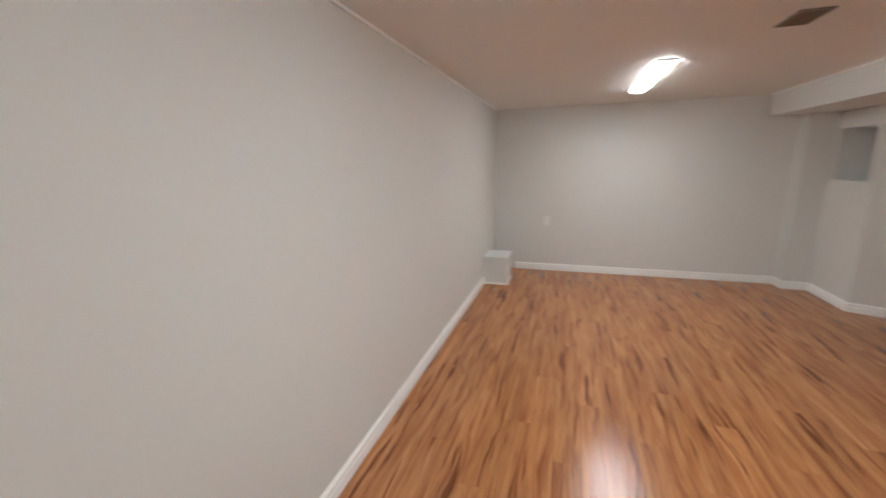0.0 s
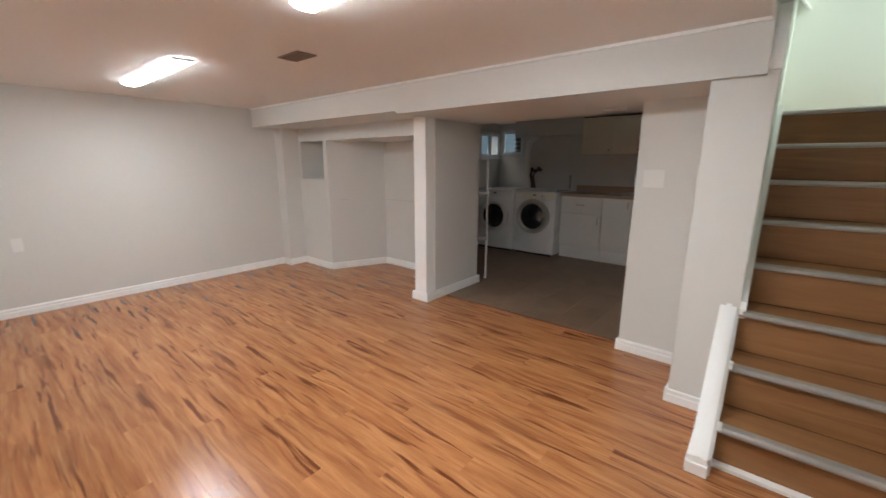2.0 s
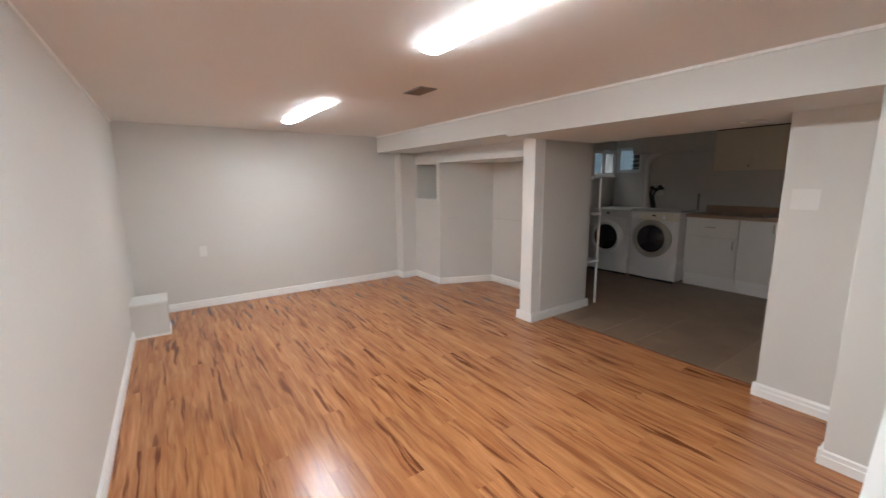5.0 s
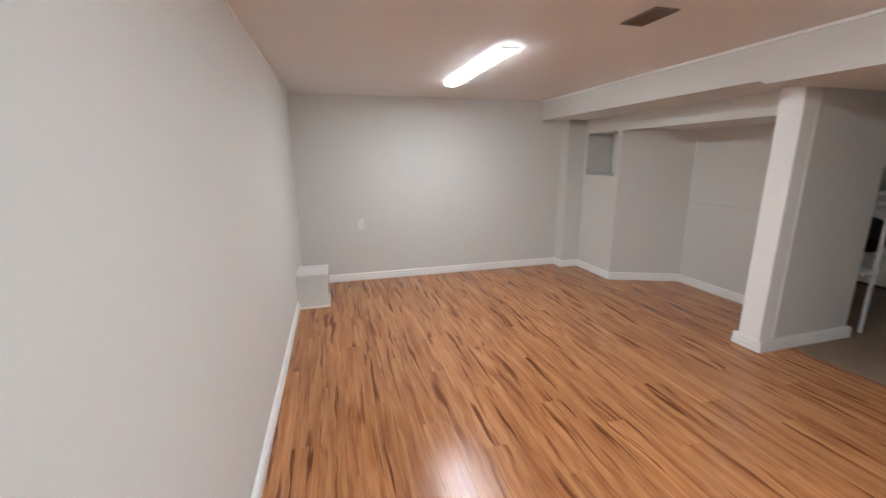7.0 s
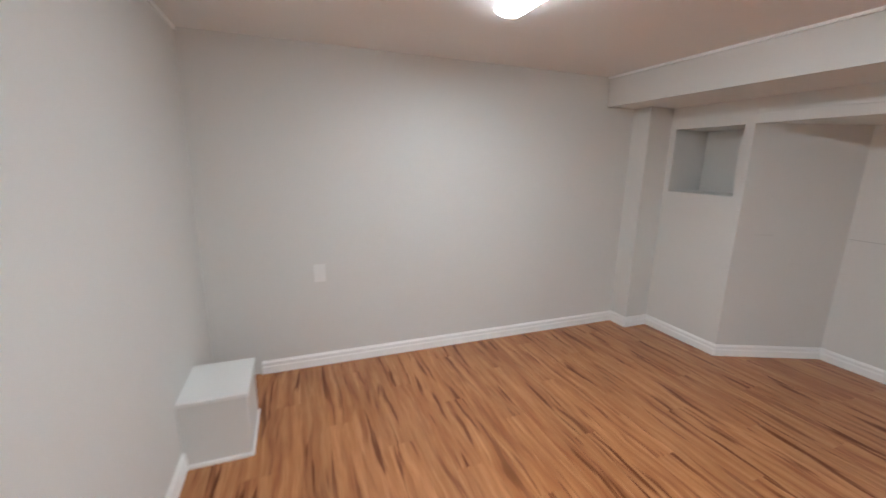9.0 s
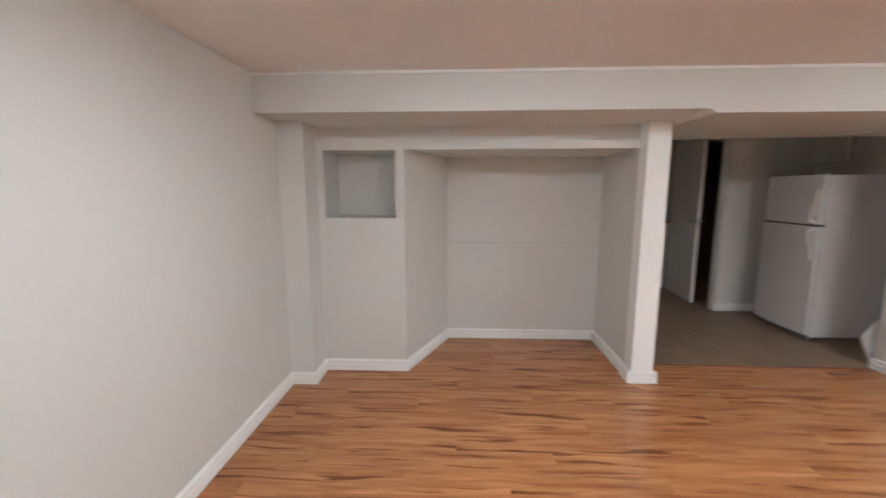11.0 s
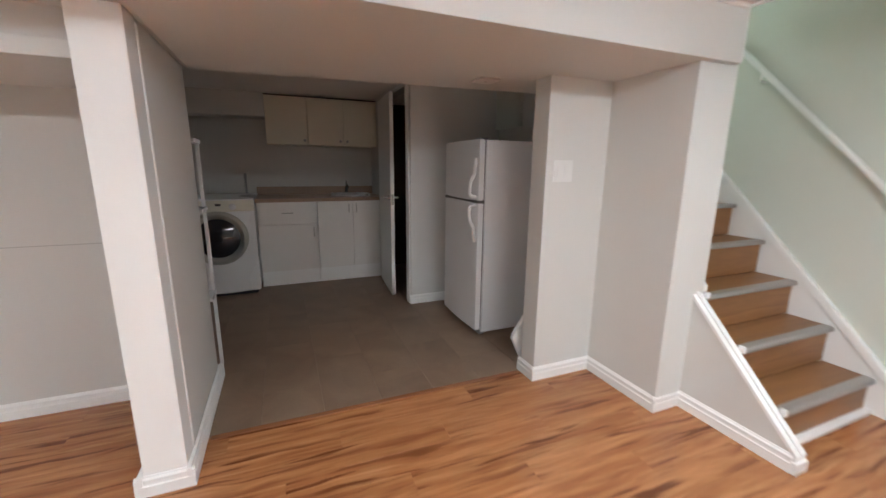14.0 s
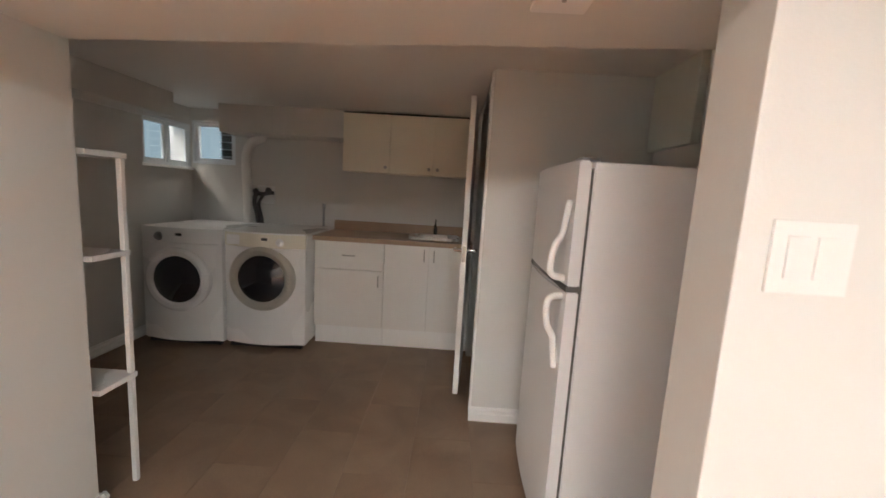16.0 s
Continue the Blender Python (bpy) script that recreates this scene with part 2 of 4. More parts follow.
def garden(name):
    """Bright daylight with blurred leaves, outside a window."""
    m = bpy.data.materials.new(name)
    m.use_nodes = True
    t = m.node_tree
    n, l = t.nodes, t.links
    n.remove(n["Principled BSDF"])
    e = n.new("ShaderNodeEmission")
    c, k = n.new("ShaderNodeTexCoord"), n.new("ShaderNodeTexNoise")
    k.inputs["Scale"].default_value, k.inputs["Detail"].default_value = 5.5, 8
    l.new(c.outputs["Object"], k.inputs["Vector"])
    r = n.new("ShaderNodeValToRGB")
    r.color_ramp.elements[0].position, r.color_ramp.elements[0].color = 0.30, (0.24, 0.50, 0.42, 1)
    r.color_ramp.elements[1].position, r.color_ramp.elements[1].color = 0.68, (0.80, 0.95, 1.0, 1)
    r.color_ramp.elements.new(0.39).color = (0.38, 0.68, 0.88, 1)
    r.color_ramp.elements.new(0.57).color = (0.50, 0.78, 0.97, 1)
    l.new(k.outputs[0], r.inputs[0])
    l.new(r.outputs[0], e.inputs[0])
    e.inputs[1].default_value = 0.9
    l.new(e.outputs[0], n["Material Output"].inputs[0])
    return m


WALL = mat("wall_paint", (0.69, 0.685, 0.655), 0.62, 0, 0.03, 3, 0.05, 160)
CEIL = mat("ceiling_paint", (0.81, 0.787, 0.757), 0.7, 0, 0.03, 3, 0.05, 140)
TRIM = mat("trim_paint", (0.91, 0.91, 0.89), 0.35, 0, 0.04, 9, 0.03, 60)
SIDING = mat("stairwell_paint", (0.665, 0.695, 0.63), 0.5, 0, 0.03, 3, 0.04, 160)
BOARD = floor_laminate("laminate_board")
STAIRWOOD = laminate("stair_vinyl", "y", (0.34, 0.165, 0.064), (0.25, 0.114, 0.042), (0.17, 0.072, 0.026), 0.4, 0.42)
COUNTER = laminate("counter_laminate", "y", (0.42, 0.29, 0.20), (0.34, 0.225, 0.15), (0.25, 0.155, 0.10), 0.3, 0.38)
NOSE = mat("ribbed_grey_nosing", (0.40, 0.38, 0.36), 0.36, 0.5, 0.08, 20, 0.1, 300)
TILE = stone_tile("stone_tile")
GROUT = mat("grout", (0.27, 0.19, 0.135), 0.9, 0, 0.1, 20, 0.1, 200)
SUBFLOOR = mat("dark_joint", (0.09, 0.045, 0.025), 0.8)
WHITE = mat("white_enamel", (0.80, 0.80, 0.79), 0.28, 0, 0.02, 4, 0.01, 300)
FRIDGE = mat("white_textured_enamel", (0.78, 0.775, 0.77), 0.4, 0, 0.02, 4, 0.10, 420)
PLASTIC = mat("white_plastic", (0.82, 0.81, 0.79), 0.35, 0, 0.02, 8, 0.0)
# slightly darker and warmer than the main room's wall colour
LAUNDRYWALL = mat("darker_laundry_wall", (0.64, 0.62, 0.585), 0.62, 0, 0.03, 3, 0.05, 160)
DARKCHROME = mat("dark_chrome", (0.10, 0.095, 0.09), 0.22, 0.8, 0.03, 8, 0.0)
STEEL = mat("sink_steel", (0.78, 0.77, 0.75), 0.26, 1.0, 0.03, 8, 0.0)
CREAM = mat("cream_panel", (0.80, 0.735, 0.60), 0.42, 0, 0.02, 4, 0.02, 100)
BASEWHITE = mat("white_melamine", (0.84, 0.82, 0.78), 0.40, 0, 0.02, 4, 0.02, 100)
IVORY = mat("ivory_enamel", (0.74, 0.71, 0.60), 0.3, 0, 0.02, 4, 0.01, 300)
# near-black that stands in for the shade of the unlit closet
CLOSETSHADE = mat("closet_shade", (0.075, 0.050, 0.035), 0.75, 0, 0.15, 8, 0.06, 120)
# near-black painting the shade in narrow gaps and behind the vent slats
SHADOWGAP = mat("gap_shade", (0.05, 0.045, 0.04), 0.8)
CHARCOAL = mat("dark_grey_seal", (0.10, 0.095, 0.09), 0.5)
GREY = mat("grey_plastic", (0.30, 0.30, 0.30), 0.4)
RING = mat("silver_door_ring", (0.52, 0.50, 0.44), 0.32, 0.45)
DARKGLASS = mat("smoked_glass", (0.018, 0.017, 0.022), 0.06, 0, 0.05, 5, 0.0, spec=0.8)
CHROME = mat("chrome", (0.72, 0.72, 0.72), 0.14, 1.0, 0.03, 8, 0.0)
NICKEL = mat("brushed_nickel", (0.45, 0.43, 0.40), 0.32, 0.9)
DUCT = mat("white_duct_foil", (0.78, 0.75, 0.70), 0.45, 0.0, 0.06, 8, 0.05, 60)
HOSE = mat("dark_hose", (0.045, 0.035, 0.035), 0.5)
VENT = mat("vent_metal", (0.24, 0.19, 0.16), 0.5, 0.3)
GLASS = glass("window_glass")
VINYL = mat("white_window_vinyl", (0.80, 0.83, 0.85), 0.35)
LIGHT = glow("lamp_diffuser", (0.94, 0.98, 1.0), LAMP_POWER * 0.90)
# the southern strip is set brighter than the northern one
LIGHT_STRONGER = glow("stronger_lamp_diffuser", (0.94, 0.98, 1.0), LAMP_POWER * 1.13)
GARDEN = garden("daylight_garden")
# detector plastic with the shade beside the lamp put into its colour
DETECTOR = mat("shaded_plastic", (0.40, 0.36, 0.33), 0.5)
PLATE = mat("painted_plate", (0.79, 0.79, 0.77), 0.35)
BLACK = mat("black_plastic", (0.02, 0.02, 0.02), 0.4)

# ---------------------------------------------------------------- builders
BASE = {}


def box(bm, x0, x1, y0, y1, z0, z1, bevel=0.0, seg=2):
    m = Matrix.Translation(((x0 + x1) / 2, (y0 + y1) / 2, (z0 + z1) / 2)) @ Matrix.Diagonal((abs(x1 - x0), abs(y1 - y0), abs(z1 - z0), 1))
    made = bmesh.ops.create_cube(bm, size=1, matrix=m)["verts"]
    if bevel:
        edges = list({e for v in made for e in v.link_edges})
        bmesh.ops.bevel(bm, geom=edges, offset=bevel, segments=seg, affect="EDGES", profile=0.6)
    return bm


def boxes(*rows, bevel=0.0):
    bm = bmesh.new()
    for r in rows:
        box(bm, *r, bevel=bevel)
    return bm


def prism(bm, pts, axis, a, b):
    """A polygon given in the two other axes, drawn out along one axis from a to b."""
    def at(p, v):
        return {"x": (v, *p), "y": (p[0], v, p[1]), "z": (*p, v)}[axis]
    lo, hi = [bm.verts.new(at(p, a)) for p in pts], [bm.verts.new(at(p, b)) for p in pts]
    bm.faces.new(lo)
    bm.faces.new(hi)
    for i in range(len(pts)):
        j = (i + 1) % len(pts)
        bm.faces.new((lo[i], lo[j], hi[j], hi[i]))
    bmesh.ops.recalc_face_normals(bm, faces=bm.faces)
    return bm


def rod(bm, p, q, r, n=16, r2=None):
    p, q = Vector(p), Vector(q)
    d = q - p
    m = Matrix.Translation((p + q) / 2) @ d.to_track_quat("Z", "Y").to_matrix().to_4x4()
    bmesh.ops.create_cone(bm, cap_ends=True, segments=n, radius1=r, radius2=r if r2 is None else r2, depth=d.length, matrix=m)
    return bm


def bent(bm, pts, r, n=12, steps=6):
    """A tube through points, its corners rounded by a smooth curve."""
    p = [Vector(v) for v in pts]
    line = []
    for i in range(len(p) - 1):
        a, b, c, d = p[max(i - 1, 0)], p[i], p[i + 1], p[min(i + 2, len(p) - 1)]
        for s in range(steps):
            t = s / steps
            line.append(0.5 * (2 * b + (c - a) * t + (2 * a - 5 * b + 4 * c - d) * t * t + (3 * b - a - 3 * c + d) * t ** 3))
    line.append(p[-1])
    rings, side = [], None
    for i, v in enumerate(line):
        d = (line[min(i + 1, len(line) - 1)] - line[max(i - 1, 0)]).normalized()
        side = (side - d * side.dot(d)).normalized() if side else d.orthogonal().normalized()
        up = d.cross(side)
        rings.append([bm.verts.new(v + r * (math.cos(a) * side + math.sin(a) * up)) for a in (2 * math.pi * k / n for k in range(n))])
    for a, b in zip(rings, rings[1:]):
        for k in range(n):
            bm.faces.new((a[k], a[(k + 1) % n], b[(k + 1) % n], b[k]))
    bm.faces.new(rings[0])
    bm.faces.new(rings[-1])
    bmesh.ops.recalc_face_normals(bm, faces=bm.faces)
    return bm


def turned(bm, centre, axis, profile, n=40):
    """A lathe: (distance along the axis, radius) rows about an axis through centre."""
    rot = Vector(axis).to_track_quat("Z", "Y").to_matrix().to_4x4()
    m = Matrix.Translation(centre) @ rot
    rings = [[bm.verts.new(m @ Vector((r * math.cos(a), r * math.sin(a), h))) for a in (2 * math.pi * k / n for k in range(n))] for h, r in profile]
    for a, b in zip(rings, rings[1:]):
        for k in range(n):
            bm.faces.new((a[k], a[(k + 1) % n], b[(k + 1) % n], b[k]))
    bm.faces.new(rings[0])
    bm.faces.new(rings[-1])
    bmesh.ops.recalc_face_normals(bm, faces=bm.faces)
    return bm


def mesh(name, bm, material, smooth):
    d = bpy.data.meshes.new(name)
    if smooth:
        for f in bm.faces:
            f.smooth = True
        for e in bm.edges:
            e.smooth = len(e.link_faces) == 2 and e.calc_face_angle(0) < 0.6
    bm.to_mesh(d)
    bm.free()
    d.materials.append(material)
    return d


def thing(name, at, label, category, group="", kind=""):
    ob = new(name)
    ob.empty_display_size = 0.1
    ob.location = at
    BASE[ob] = Vector(at)
    return tagged(ob, label, category, group, kind)


def part(name, bm, material, parent, label="", smooth=False):
    at = BASE[parent]
    bmesh.ops.translate(bm, verts=bm.verts, vec=-at)
    ob = new(name, mesh(name, bm, material, smooth))
    ob.parent = parent
    BASE[ob] = at
    return tagged(ob, label)


def solo(name, bm, material, at, label, category, group="", kind="", smooth=False):
    at = Vector(at)
    bmesh.ops.translate(bm, verts=bm.verts, vec=-at)
    ob = new(name, mesh(name, bm, material, smooth))
    ob.location = at
    BASE[ob] = at
    return tagged(ob, label, category, group, kind)


def structure(name, bm, material, label, category, smooth=False):
    return solo(name, bm, material, (0, 0, 0), label, category, kind="structure", smooth=smooth)


# ---------------------------------------------------------------- plan
W, N, S, CZ = -0.887, 4.965, -0.80, 1.97          # main room: west, north, south, ceiling
BX0, BX1, BZ, BZN = 1.905, 3.12, 1.735, 1.757    # dropped beam, its underside south and north of the pillar
EDGE = 2.56                                      # laminate meets tile
LE, LN, LZ = 5.58, 3.70, 1.985                    # laundry: east, north, ceiling

structure("floor", boxes((W - 0.1, EDGE, S - 0.1, N + 0.1, -0.12, -0.008), (EDGE, 3.07, 2.55, 4.2, -0.12, -0.008)), SUBFLOOR, "orange-brown wood laminate floor of the basement room", "floor")
structure("floor_laundry", boxes((EDGE, LE + 0.1, 0.0, 2.55, -0.12, -0.006), (3.07, LE + 0.1, 2.55, LN + 0.1, -0.12, -0.006)), GROUT, "brown-grey stone tile floor of the laundry", "floor")
structure("wall_west", boxes((W - 0.12, W, S - 0.3, N + 0.12, -0.05, 2.15)), WALL, "long plain light grey painted wall", "wall")
structure("wall_north", boxes((W, 2.175, N, N + 0.12, -0.05, 2.15)), WALL, "light grey painted end wall", "wall")

# south wall with the high window, and the stairwell's side door above the landing
WX0, WX1, WZ0 = 0.20, 1.10, 1.445
structure("wall_south", boxes(
    (W, WX0, S - 0.30, S, -0.05, 4.0), (WX0, WX1, S - 0.30, S, -0.05, WZ0), (WX0, WX1, S - 0.30, S, CZ, 4.0),
    (WX1, 1.425, S - 0.30, S, -0.05, 4.0)), WALL, "light grey wall with a high window", "wall")
structure("wall_stairwell", boxes((1.425, 3.04, S - 0.30, S, -0.05, 4.0), (3.04, 3.60, S - 0.30, S, -0.05, 1.66), (3.04, 3.60, S - 0.30, S, 3.70, 4.0),
    (3.612, 4.15, S - 0.30, S, -0.05, 4.0)), SIDING, "pale green-grey painted wall along the stairs", "wall")

# corner pier, box with the niche, splayed alcove
pier = bmesh.new()
box(pier, 2.175, 2.405, 4.80, N + 0.1, -0.05, 1.80)
structure("wall_pier", pier, WALL, "narrow painted pier in the corner", "wall")
NY0, NY1, NZ0, NZ1 = 4.257, 4.755, 1.133, 1.60
nb = bmesh.new()
NX, ND = 2.403, 2.75
full = [(NX, 4.194), (3.083, 3.911), (3.15, 3.911), (3.15, N + 0.1), (NX, N + 0.1)]
ys, zs = (4.194, NY0, NY1, N + 0.1), (-0.05, NZ0, NZ1, 1.80)


def quad(*pts):
    nb.faces.new([nb.verts.new(v) for v in pts])


for a in range(3):
    for b in range(3):
        if (a, b) != (1, 1):
            quad((NX, ys[a], zs[b]), (NX, ys[a + 1], zs[b]), (NX, ys[a + 1], zs[b + 1]), (NX, ys[a], zs[b + 1]))
for (xa, ya), (xb, yb) in zip(full, full[1:]):
    quad((xa, ya, -0.05), (xb, yb, -0.05), (xb, yb, 1.80), (xa, ya, 1.80))
for z in (-0.05, 1.80):
    quad(*[(x_, y_, z) for x_, y_ in full])
for ya, yb, za, zb in ((NY0, NY0, NZ0, NZ1), (NY1, NY1, NZ0, NZ1)):
    quad((NX, ya, za), (ND, ya, za), (ND, ya, zb), (NX, ya, zb))
for z in (NZ0, NZ1):
    quad((NX, NY0, z), (ND, NY0, z), (ND, NY1, z), (NX, NY1, z))
quad((ND, NY0, NZ0), (ND, NY1, NZ0), (ND, NY1, NZ1), (ND, NY0, NZ1))
bmesh.ops.remove_doubles(nb, verts=nb.verts, dist=1e-5)
bmesh.ops.recalc_face_normals(nb, faces=nb.faces)
structure("wall_niche", nb, WALL, "boxed-out painted wall with a square niche", "wall")
structure("wall_alcove", boxes((3.083, 3.15, 2.60, 3.92, -0.05, 2.15)), WALL, "back wall of the shallow alcove", "wall")
structure("wall_pillar", boxes((2.33, 3.155, 2.470, 2.606, -0.05, 2.15)), WALL, "painted wing wall behind the pillar", "wall")
structure("pillar", boxes((2.280, 2.400, 2.465, 2.613, 0.0, BZ + 0.02), bevel=0.004), TRIM, "white painted square pillar under the beam", "pillar")
alc = bmesh.new()
prism(alc, [(2.405, 1.607), (3.09, 1.600), (3.09, 1.80), (2.405, 1.80)], "y", 2.60, 4.20)
structure("ceiling_alcove", alc, WALL, "low flat ceiling of the alcove", "ceiling")
structure("trim_alcove", boxes((2.390, 2.407, 2.612, 4.19, 1.600, 1.658), bevel=0.003), WALL, "painted strip over the alcove opening", "trim")

# stair wall, post, wing wall with the switch
# second and third boxes are unseen, added to keep sky light out
structure("wall_stair", boxes((1.95, 4.15, 0.03, 0.107, -0.05, 4.0), (4.15, 6.0, 0.03, 0.107, -0.05, 2.2), (1.29, 1.95, 0.092, 0.15, 2.19, 4.0)), SIDING, "painted wall between stairs and laundry", "wall")
structure("wall_post", boxes((1.944, 2.46, 0.0315, 0.291, -0.05, BZ + 0.02), bevel=0.003), WALL, "painted end of the stair wall", "wall")
structure("wall_switch", boxes((2.444, 2.58, 0.107, 0.706, -0.05, 2.15), bevel=0.003), WALL, "painted wing wall with a light switch", "wall")
bm_beam = prism(bmesh.new(), [(0.078, BZ), (2.435, BZ), (2.47, BZN), (N + 0.05, BZN), (N + 0.05, 2.25), (0.078, 2.25)], "x", BX0, BX1)
for v in bm_beam.verts:
    if v.co.x > BX1 - 0.01:
        v.co.x = 2.95 + (v.co.y - 0.68) * 0.0914      # its back edge runs slightly askew
structure("beam", bm_beam, WALL, "wide dropped beam painted wall grey", "beam")
structure("ceiling", boxes((W - 0.1, 1.41, S - 0.3, N + 0.1, CZ, 2.20), (1.41, BX0 + 0.01, 0.085, N + 0.1, CZ, 2.20)), CEIL, "flat white basement ceiling", "ceiling")
structure("ceiling_laundry", boxes((2.86, LE + 0.1, 0.05, LN + 0.1, LZ, 2.24)), CEIL, "flat laundry ceiling", "ceiling")
# unseen ceiling and upper wall, added to close the stairwell to the sky
structure("ceiling_stairs", boxes((1.3, 4.2, S - 0.3, 0.15, 3.95, 4.1), (1.29, 1.41, S - 0.3, 0.15, 2.19, 4.0)), SIDING, "ceiling high over the stairwell", "ceiling")

# laundry shell
EY0, EY1, EZ0, EZ1 = 3.27, 3.69, 1.475, 1.875
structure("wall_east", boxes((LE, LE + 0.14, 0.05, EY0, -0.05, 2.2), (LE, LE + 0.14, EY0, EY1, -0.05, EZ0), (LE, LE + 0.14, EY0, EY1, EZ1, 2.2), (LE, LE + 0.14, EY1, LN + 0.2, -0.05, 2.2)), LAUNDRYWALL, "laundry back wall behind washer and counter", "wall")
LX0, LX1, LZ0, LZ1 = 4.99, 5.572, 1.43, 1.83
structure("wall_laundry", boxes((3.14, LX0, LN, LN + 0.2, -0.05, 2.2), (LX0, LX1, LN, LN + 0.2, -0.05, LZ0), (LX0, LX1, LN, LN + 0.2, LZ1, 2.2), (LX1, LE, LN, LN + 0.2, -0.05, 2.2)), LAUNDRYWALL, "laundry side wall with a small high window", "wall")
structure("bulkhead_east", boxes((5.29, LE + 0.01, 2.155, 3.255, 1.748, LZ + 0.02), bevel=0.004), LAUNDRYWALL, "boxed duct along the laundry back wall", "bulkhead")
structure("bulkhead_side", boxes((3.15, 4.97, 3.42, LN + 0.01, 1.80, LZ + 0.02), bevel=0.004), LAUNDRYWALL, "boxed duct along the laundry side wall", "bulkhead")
CX, CY = 3.992, 0.985
structure("wall_fridge", boxes((2.582, CX - 0.001, 0.108, 0.114, -0.05, LZ + 0.02)), WALL, "painted laundry wall behind the refrigerator", "wall")
# added sheets whose dark colour paints the closet's inner shade
structure("wall_closet_lining", boxes((CX + 0.093, 5.50, 0.116, 0.13, 0.0, 1.98), (5.49, 5.50, 0.13, CY - 0.092, 0.0, 1.98)), CLOSETSHADE, "near-black sheets standing in for shade inside the closet", "wall")
structure("wall_closet", boxes((CX, CX + 0.09, 0.10, CY, -0.05, 2.2), (CX + 0.09, 4.925, CY - 0.09, CY, 1.945, 2.2), (4.925, LE, CY - 0.09, CY, -0.05, 2.2)), WALL, "painted closet walls beside the counter", "wall")

# ---------------------------------------------------------------- baseboards and trim
BB = [(0, 0), (0.016, 0), (0.016, 0.050), (0.0125, 0.054), (0.0115, 0.067), (0.0135, 0.070), (0.0135, 0.079), (0.006, 0.086), (0.004, 0.092), (0, 0.092)]


def baseboard(name, p, q, normal, thick=0.0):
    """A moulded board along the foot of a wall from p to q; the normal points into the room."""
    bm = bmesh.new()
    nx, ny = normal
    rings = []
    for x, y in (p, q):
        rings.append([bm.verts.new((x + nx * (d + (thick if d else 0) + 0.0005), y + ny * (d + (thick if d else 0) + 0.0005), h * 0.91 + 0.0005)) for d, h in BB])
    a, b = rings
    for k in range(len(BB)):
        j = (k + 1) % len(BB)
        bm.faces.new((a[k], a[j], b[j], b[k]))
    bm.faces.new(a)
    bm.faces.new(b)
    bmesh.ops.recalc_face_normals(bm, faces=bm.faces)
    return structure(name, bm, TRIM, "white moulded baseboard", "baseboard")


dg = Vector((3.083 - 2.403, 3.911 - 4.194)).normalized()
baseboard("baseboard_west", (W, S), (W, 4.215), (1, 0))
baseboard("baseboard_north", (W + 0.27, N), (2.175, N), (0, -1))
baseboard("baseboard_pier", (2.175, N - 0.016), (2.175, 4.80), (-1, 0))
baseboard("baseboard_pier_face", (2.159, 4.80), (2.403, 4.80), (0, -1))
baseboard("baseboard_niche", (2.403, 4.784), (2.403, 4.187), (-1, 0))
baseboard("baseboard_splay", (2.398, 4.196), (3.083, 3.911), (dg.y, -dg.x))
baseboard("baseboard_alcove", (3.083, 3.911), (3.083, 2.611), (-1, 0))
baseboard("baseboard_alcove_side", (3.067, 2.606), (2.40, 2.606), (0, 1), 0.005)
baseboard("baseboard_pillar_inner", (2.41, 2.613), (2.264, 2.613), (0, 1), 0.013)
baseboard("baseboard_pillar", (2.280, 2.643), (2.280, 2.439), (-1, 0))
baseboard("baseboard_pillar_side", (2.264, 2.465), (3.171, 2.465), (0, -1), 0.009)
baseboard("baseboard_pillar_end", (3.155, 2.439), (3.155, 2.606), (1, 0))
baseboard("baseboard_jamb", (2.428, 0.706), (2.596, 0.706), (0, 1))
baseboard("baseboard_switch", (2.444, 0.722), (2.444, 0.291), (-1, 0))
baseboard("baseboard_post_side", (2.444, 0.291), (1.934, 0.291), (0, 1))
baseboard("baseboard_post", (1.95, 0.307), (1.95, 0.107), (-1, 0))
baseboard("baseboard_curb", (1.95, 0.107), (1.415, 0.107), (0, 1))
baseboard("baseboard_south", (1.44, S), (W, S), (0, 1))
baseboard("baseboard_closet", (CX, CY + 0.015), (CX, 0.12), (-1, 0))
baseboard("baseboard_laundry", (3.17, LN), (LE, LN), (0, -1))

JOINT = mat("painted_panel_joint", (0.50, 0.49, 0.465), 0.7)
structure("trim_alcove_joint", boxes((3.0815, 3.0845, 2.62, 3.90, 0.869, 0.873)), JOINT, "thin panel joint across the alcove wall", "joint")
sj = bmesh.new()
prism(sj, [(2.52, 4.1453), (3.06, 3.9206), (3.061, 3.923), (2.521, 4.148)], "z", 0.884, 0.887)
structure("trim_splay_joint", sj, JOINT, "thin panel joint across the splayed wall", "joint")

structure("trim_ceiling_west", boxes((W, W + 0.012, S, N, CZ - 0.014, CZ)), TRIM, "thin painted strip where wall meets ceiling", "trim")
structure("trim_beam", boxes((BX0 - 0.012, BX0, 0.085, N, CZ - 0.014, CZ)), TRIM, "thin painted strip along the top of the beam", "trim")
structure("trim_stair_opening", boxes((1.395, 1.418, S + 0.001, 0.085, CZ - 0.016, CZ + 0.05), (1.41, BX0 - 0.012, 0.077, 0.092, CZ - 0.012, CZ + 0.05), bevel=0.003), TRIM, "white strip round the stair opening", "trim")
structure("trim_stair_corner", boxes((1.931, 1.949, 0.029, 0.0775, BZ + 0.021, CZ + 0.05), bevel=0.002), TRIM, "white corner board beside the beam end", "trim")
